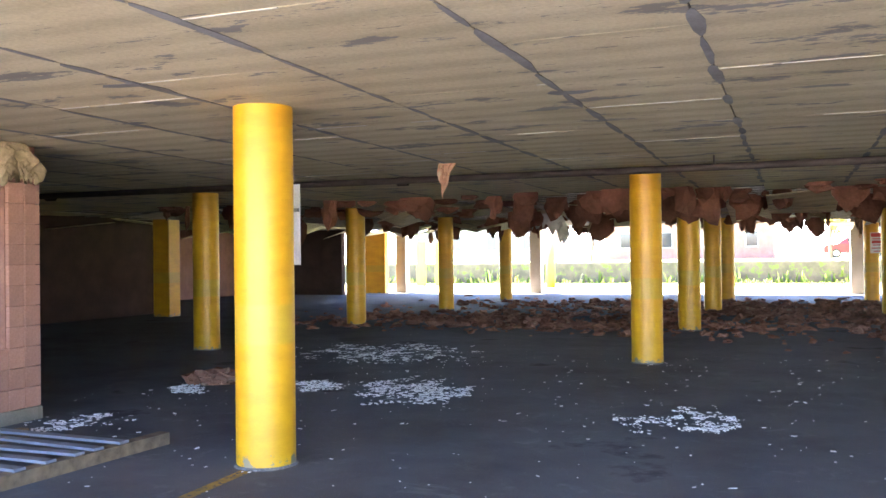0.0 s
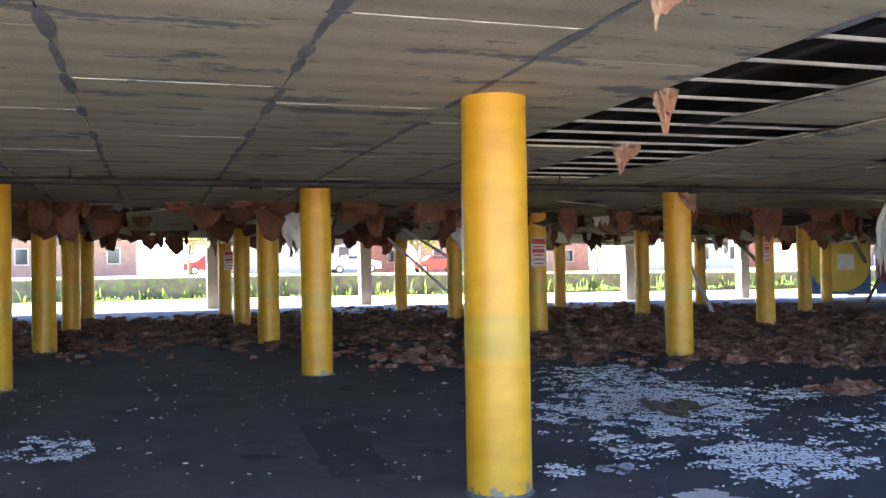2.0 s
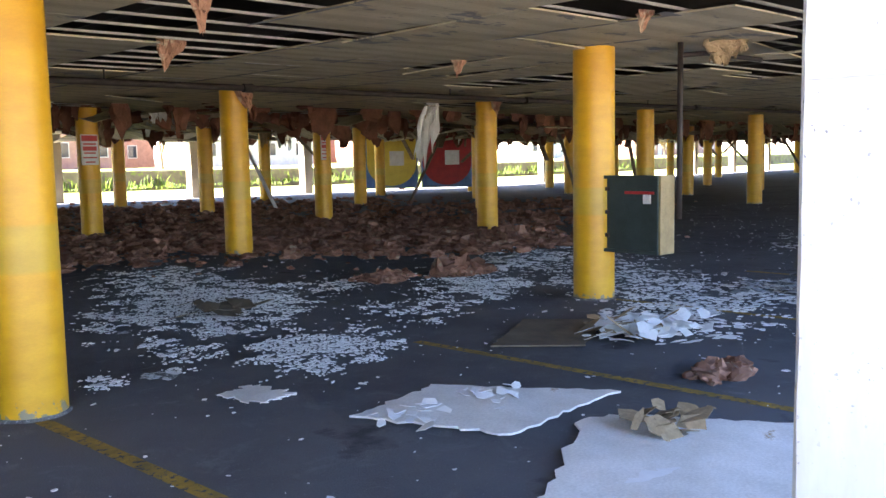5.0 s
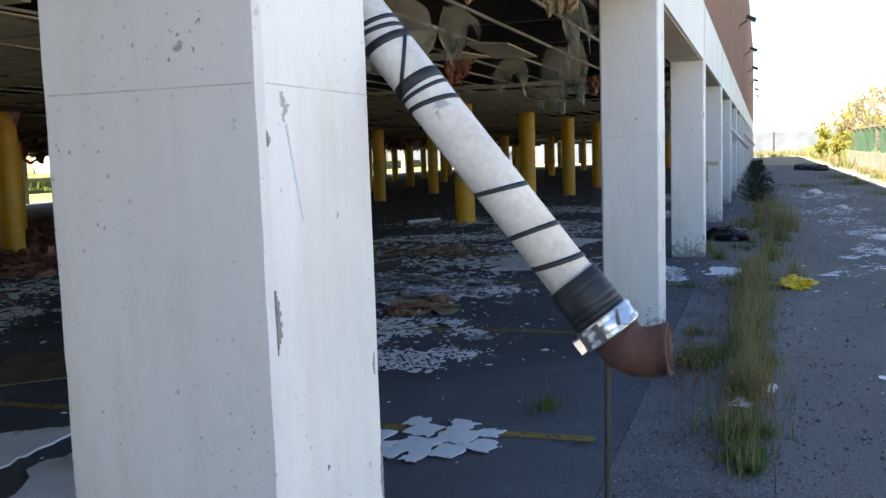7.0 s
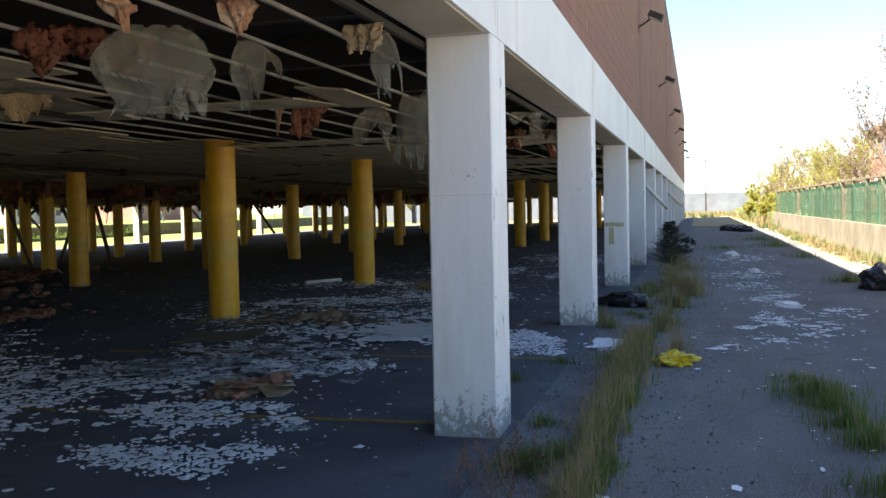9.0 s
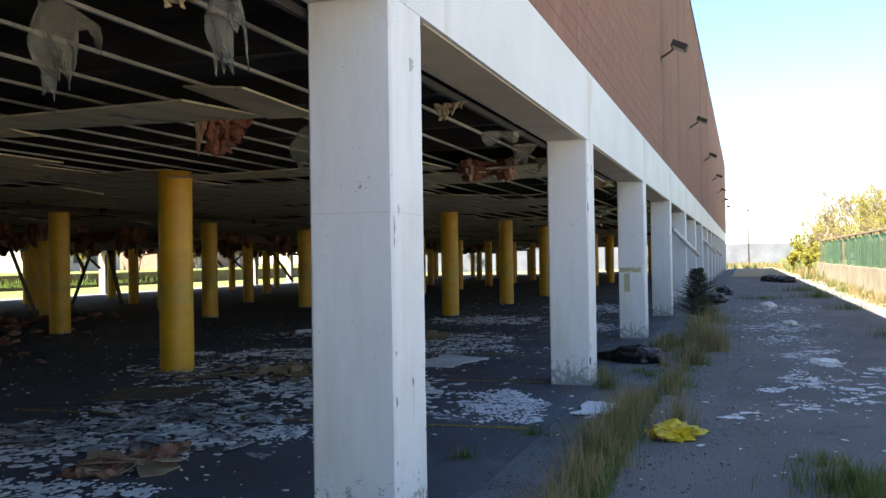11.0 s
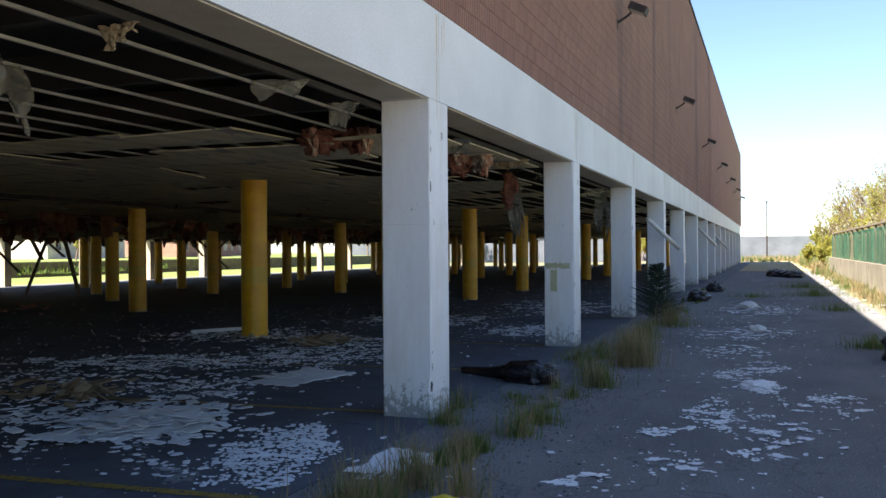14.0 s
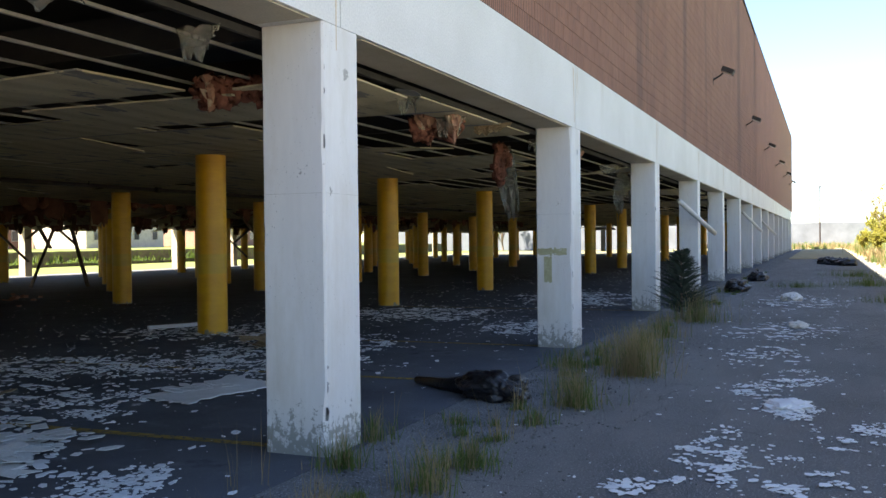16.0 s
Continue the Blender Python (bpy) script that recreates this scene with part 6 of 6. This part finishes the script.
for i, (x, y, h) in enumerate([(34, -8.0, 3.6), (36.5, -7.9, 3.8), (39.5, -8.2, 4.4), (42.5, -7.8, 4.2), (47.5, -7.9, 4.3), (53, -7.8, 4.2), (58, -8.0, 4.4), (50, -8.3, 4.3)]):
    tree(x, y, 0.9, h, 150 + i, M["leaf"] if i % 4 else M["bud"], 1300, "straggling hedge bush with bare twigs and young leaves", 0.045, 0.9, 12, "bush")
for i, (x, y, h) in enumerate([(60, -6.6, 2.2), (66, -6.2, 2.0), (72, -6.4, 2.6), (80, -5.9, 2.2), (58, -6.9, 2.6)]):
    tree(x, y, -0.05, h, 50 + i, M["leaf"], 2600, "straggling bush with young leaves", 0.08, 1.0, 12, "bush")
for i, (x, y, h) in enumerate([(-20, 56, 6), (-6, 60, 7), (8, 55, 5), (22, 58, 7), (38, 56, 6), (47, 57, 5), (55, 60, 8), (64, 56, 5), (75, 58, 7), (84, 57, 6), (100, 60, 9), (112, 57, 6), (118, 52, 7), (125, 40, 9), (122, -9, 4.5), (121, -12, 5.5), (126, 14, 5)]):
    tree(x, y, (1.15 if 51 < y else -0.05) + fall(x, y), h, 70 + i, M["leaf"] if i % 3 else M["bud"], 3200, "spring tree beyond the lawn", 0.14, 0.7, 10)

# vines along the low garden wall, wall itself
setting(sheet(-80, 200, [50.6, 51.2], 1.1, M["dark_wall"], "garden_wall"), "low dark overgrown garden wall", "garden wall")
vn = Build()
for i in range(420):
    blades(vn, q.uniform(-40, 70), 50.5 + q.uniform(-0.5, 0.1), 3, q.uniform(0.2, 0.9), 0.15, q, 0.6, 0.05, -0.02)
tagged(vn.make("wall_weeds", M["grass"]), "weeds growing against the garden wall", "weeds", "", "stuff")


def house(x, y, z, w, d, h, mat, label, rz=0):
    t = thing("house", x, y, z, label, "house", "houses", rz=rz)
    Build().box(-w / 2, w / 2, -d / 2, d / 2, 0, h).make("wall", mat, t)
    b = Build()
    e = 0.4
    b.v = [(-w / 2 - e, -d / 2 - e, h + 0.01), (w / 2 + e, -d / 2 - e, h + 0.01), (w / 2 + e, d / 2 + e, h + 0.01), (-w / 2 - e, d / 2 + e, h + 0.01), (-w / 2 - e, 0, h + d * 0.32), (w / 2 + e, 0, h + d * 0.32)]
    b.f = [(0, 1, 5, 4), (2, 3, 4, 5), (0, 4, 3), (1, 2, 5), (3, 2, 1, 0)]
    b.make("roof", M["roof"], t)
    for fy, s in ((-d / 2, -1), (d / 2, 1)):
        for lv in range(max(1, int(h // 2.7))):
            for i in range(max(2, int(w // 2.6))):
                cx = -w / 2 + (i + 0.5) * w / max(2, int(w // 2.6))
                z0 = 0.9 + lv * 2.7
                wn_ = Build().box(cx - 0.5, cx + 0.5, fy - 0.05, fy + 0.05, z0, z0 + 1.3).make("window", M["siding"], t, "pale framed window")
                Build().box(cx - 0.42, cx + 0.42, fy + s * 0.055 - 0.004, fy + s * 0.055 + 0.004, z0 + 0.08, z0 + 1.22).make("pane", M["pane"], wn_)
    Build().box(-0.5, 0.5, -d / 2 - 0.06, -d / 2 + 0.02, 0.0, 2.1).make("door", M["siding"], t)
    return t


house(58, -17, 0.9, 14, 8, 5.4, M["house"], "red brick house with pale windows and gable roof")
house(44, -21, 0.9, 11, 8, 5.0, M["siding"], "pale sided house with gable roof")
house(76, -20, 0.9, 12, 8, 5.0, M["siding"], "pale sided house with gable roof")
for i, x in enumerate((11, 30, 51, 74, 98, 122, 140)):
    house(x, 90, 1.15 + fall(x, 60), 15, 9, 8.1, M["house"], "tall red brick house with pale windows beyond the lawn")
for i, x in enumerate((-34, -16, 2, 20, 40, 62, 86, 110)):
    house(x, 78, 1.15 + fall(x, 60), 13, 8, 5.4, M["house"] if i % 2 else M["siding"], "red brick house with pale windows beyond the lawn" if i % 2 else "pale sided house with windows beyond the lawn")


def car(x, y, z, rz, mat, label):
    t = thing("parked_car", x, y, z, label, "car", "parked cars", rz=rz)
    b = Build()
    prof = [(-2.1, 0.35), (-2.1, 0.8), (-1.9, 0.95), (-1.2, 1.0), (-0.6, 1.42), (0.8, 1.45), (1.5, 1.0), (2.1, 0.9), (2.15, 0.35)]
    k = len(prof)
    b.v = [(px, s * (0.85 if pz < 1.1 else 0.68), pz) for s in (-1, 1) for px, pz in prof]
    b.f = [tuple(range(k)), tuple(range(k, 2 * k))[::-1]] + [(i, k + i, k + (i + 1) % k, (i + 1) % k) for i in range(k)]
    b.make("body", mat, t)
    for s in (-1, 1):
        Build().box(-0.55, 0.95, min(s * 0.78, s * 0.8), max(s * 0.78, s * 0.8), 1.05, 1.36).make("side_window", M["pane"], t)
        for wx in (-1.3, 1.3):
            wh = Build().tube([(wx, s * 0.7, 0.33), (wx, s * 0.88, 0.33)], 0.33, 18).make("wheel", M["black"], t)
            Build().tube([(wx, s * 0.875, 0.33), (wx, s * 0.89, 0.33)], 0.2, 14).make("rim", M["steel"], wh)
    return t


car(7, 71, 1.15 + fall(7, 60), 3, M["sign"], "white car parked on the street beyond the lawn")
car(14, 71, 1.15 + fall(14, 60), 0, M["sign_red"], "dark red car parked on the street beyond the lawn")
car(-4, 71, 1.15 + fall(-4, 60), 2, M["red"], "red car parked on the street beyond the lawn")

# far end of the driveway
setting(Build().box(128, 129, -60, 60, -0.3, 3.1).make("far_wall", M["far_wall"]), "long grey wall at the end of the driveway", "wall")
lp = thing("street_lamp", 120, -2.35, -0.05, "thin tall street lamp at the end of the driveway", "street lamp")
Build().tube([(0, 0, 0), (0, 0, 7.3)], [0.1, 0.06], 8).make("pole", M["iron"], lp)
Build().box(-0.35, 0.35, -0.15, 0.15, 7.28, 7.45, bevel=0.04).make("head", M["iron"], lp)

# ---- block pieces, last ----
def block_mesh(ln, h, d=0.045):
    return Build().box(0.003, ln - 0.003, -d, 0.0, 0.003, h - 0.003, bevel=0.004).mesh("block", M["block"])


CH, CL = 0.203, 0.406
me_block = block_mesh(CL, CH)
cnt = 0
far = Build()
for r_ in range(int((TOP - BEAM1) / CH)):
    z = BEAM1 + 0.004 + r_ * CH
    x = -8.0 + (CL / 2 if r_ % 2 else 0)
    while x < 46:
        near = 6.0 < x < 14.4 and r_ < 15
        if near and cnt < 310:
            o = new("block", me_block)
            o.parent, o.matrix_basis = wall_s, pose(x, 0.044, z)
            cnt += 1
        else:
            far.box(x + 0.003, x + CL - 0.003, 0.0, 0.044, z + 0.003, z + CH - 0.003)
        x += CL
wf = far.make("block_facing", M["block"], wall_s)
tagged(wf, "brown ribbed facing blocks", kind="stuff")
Build().box(46.1, X1, 0.0, 0.044, BEAM1 + 0.004, TOP - 0.01).make("block_facing_far", M["block"], wall_s)
Build().box(XT, -8.1, 0.0, 0.044, BEAM1 + 0.004, TOP - 0.01).make("block_facing_far", M["block"], wall_s)
me_w = Build().box(0.0, 0.045, 0.004, 0.199, 0.004, 0.199, bevel=0.006).mesh("block", M["block_w"])
for r_ in range(12):
    z = 0.13 + r_ * 0.203
    y = 6.77 - 0.203
    while y > 3.6:
        if not (0.66 < z < 2.2 and 4.95 < y + 0.1 < 6.36):
            o = new("block", me_w)
            o.parent, o.matrix_basis = ww, pose(-15.398, y, z)
        y -= 0.203
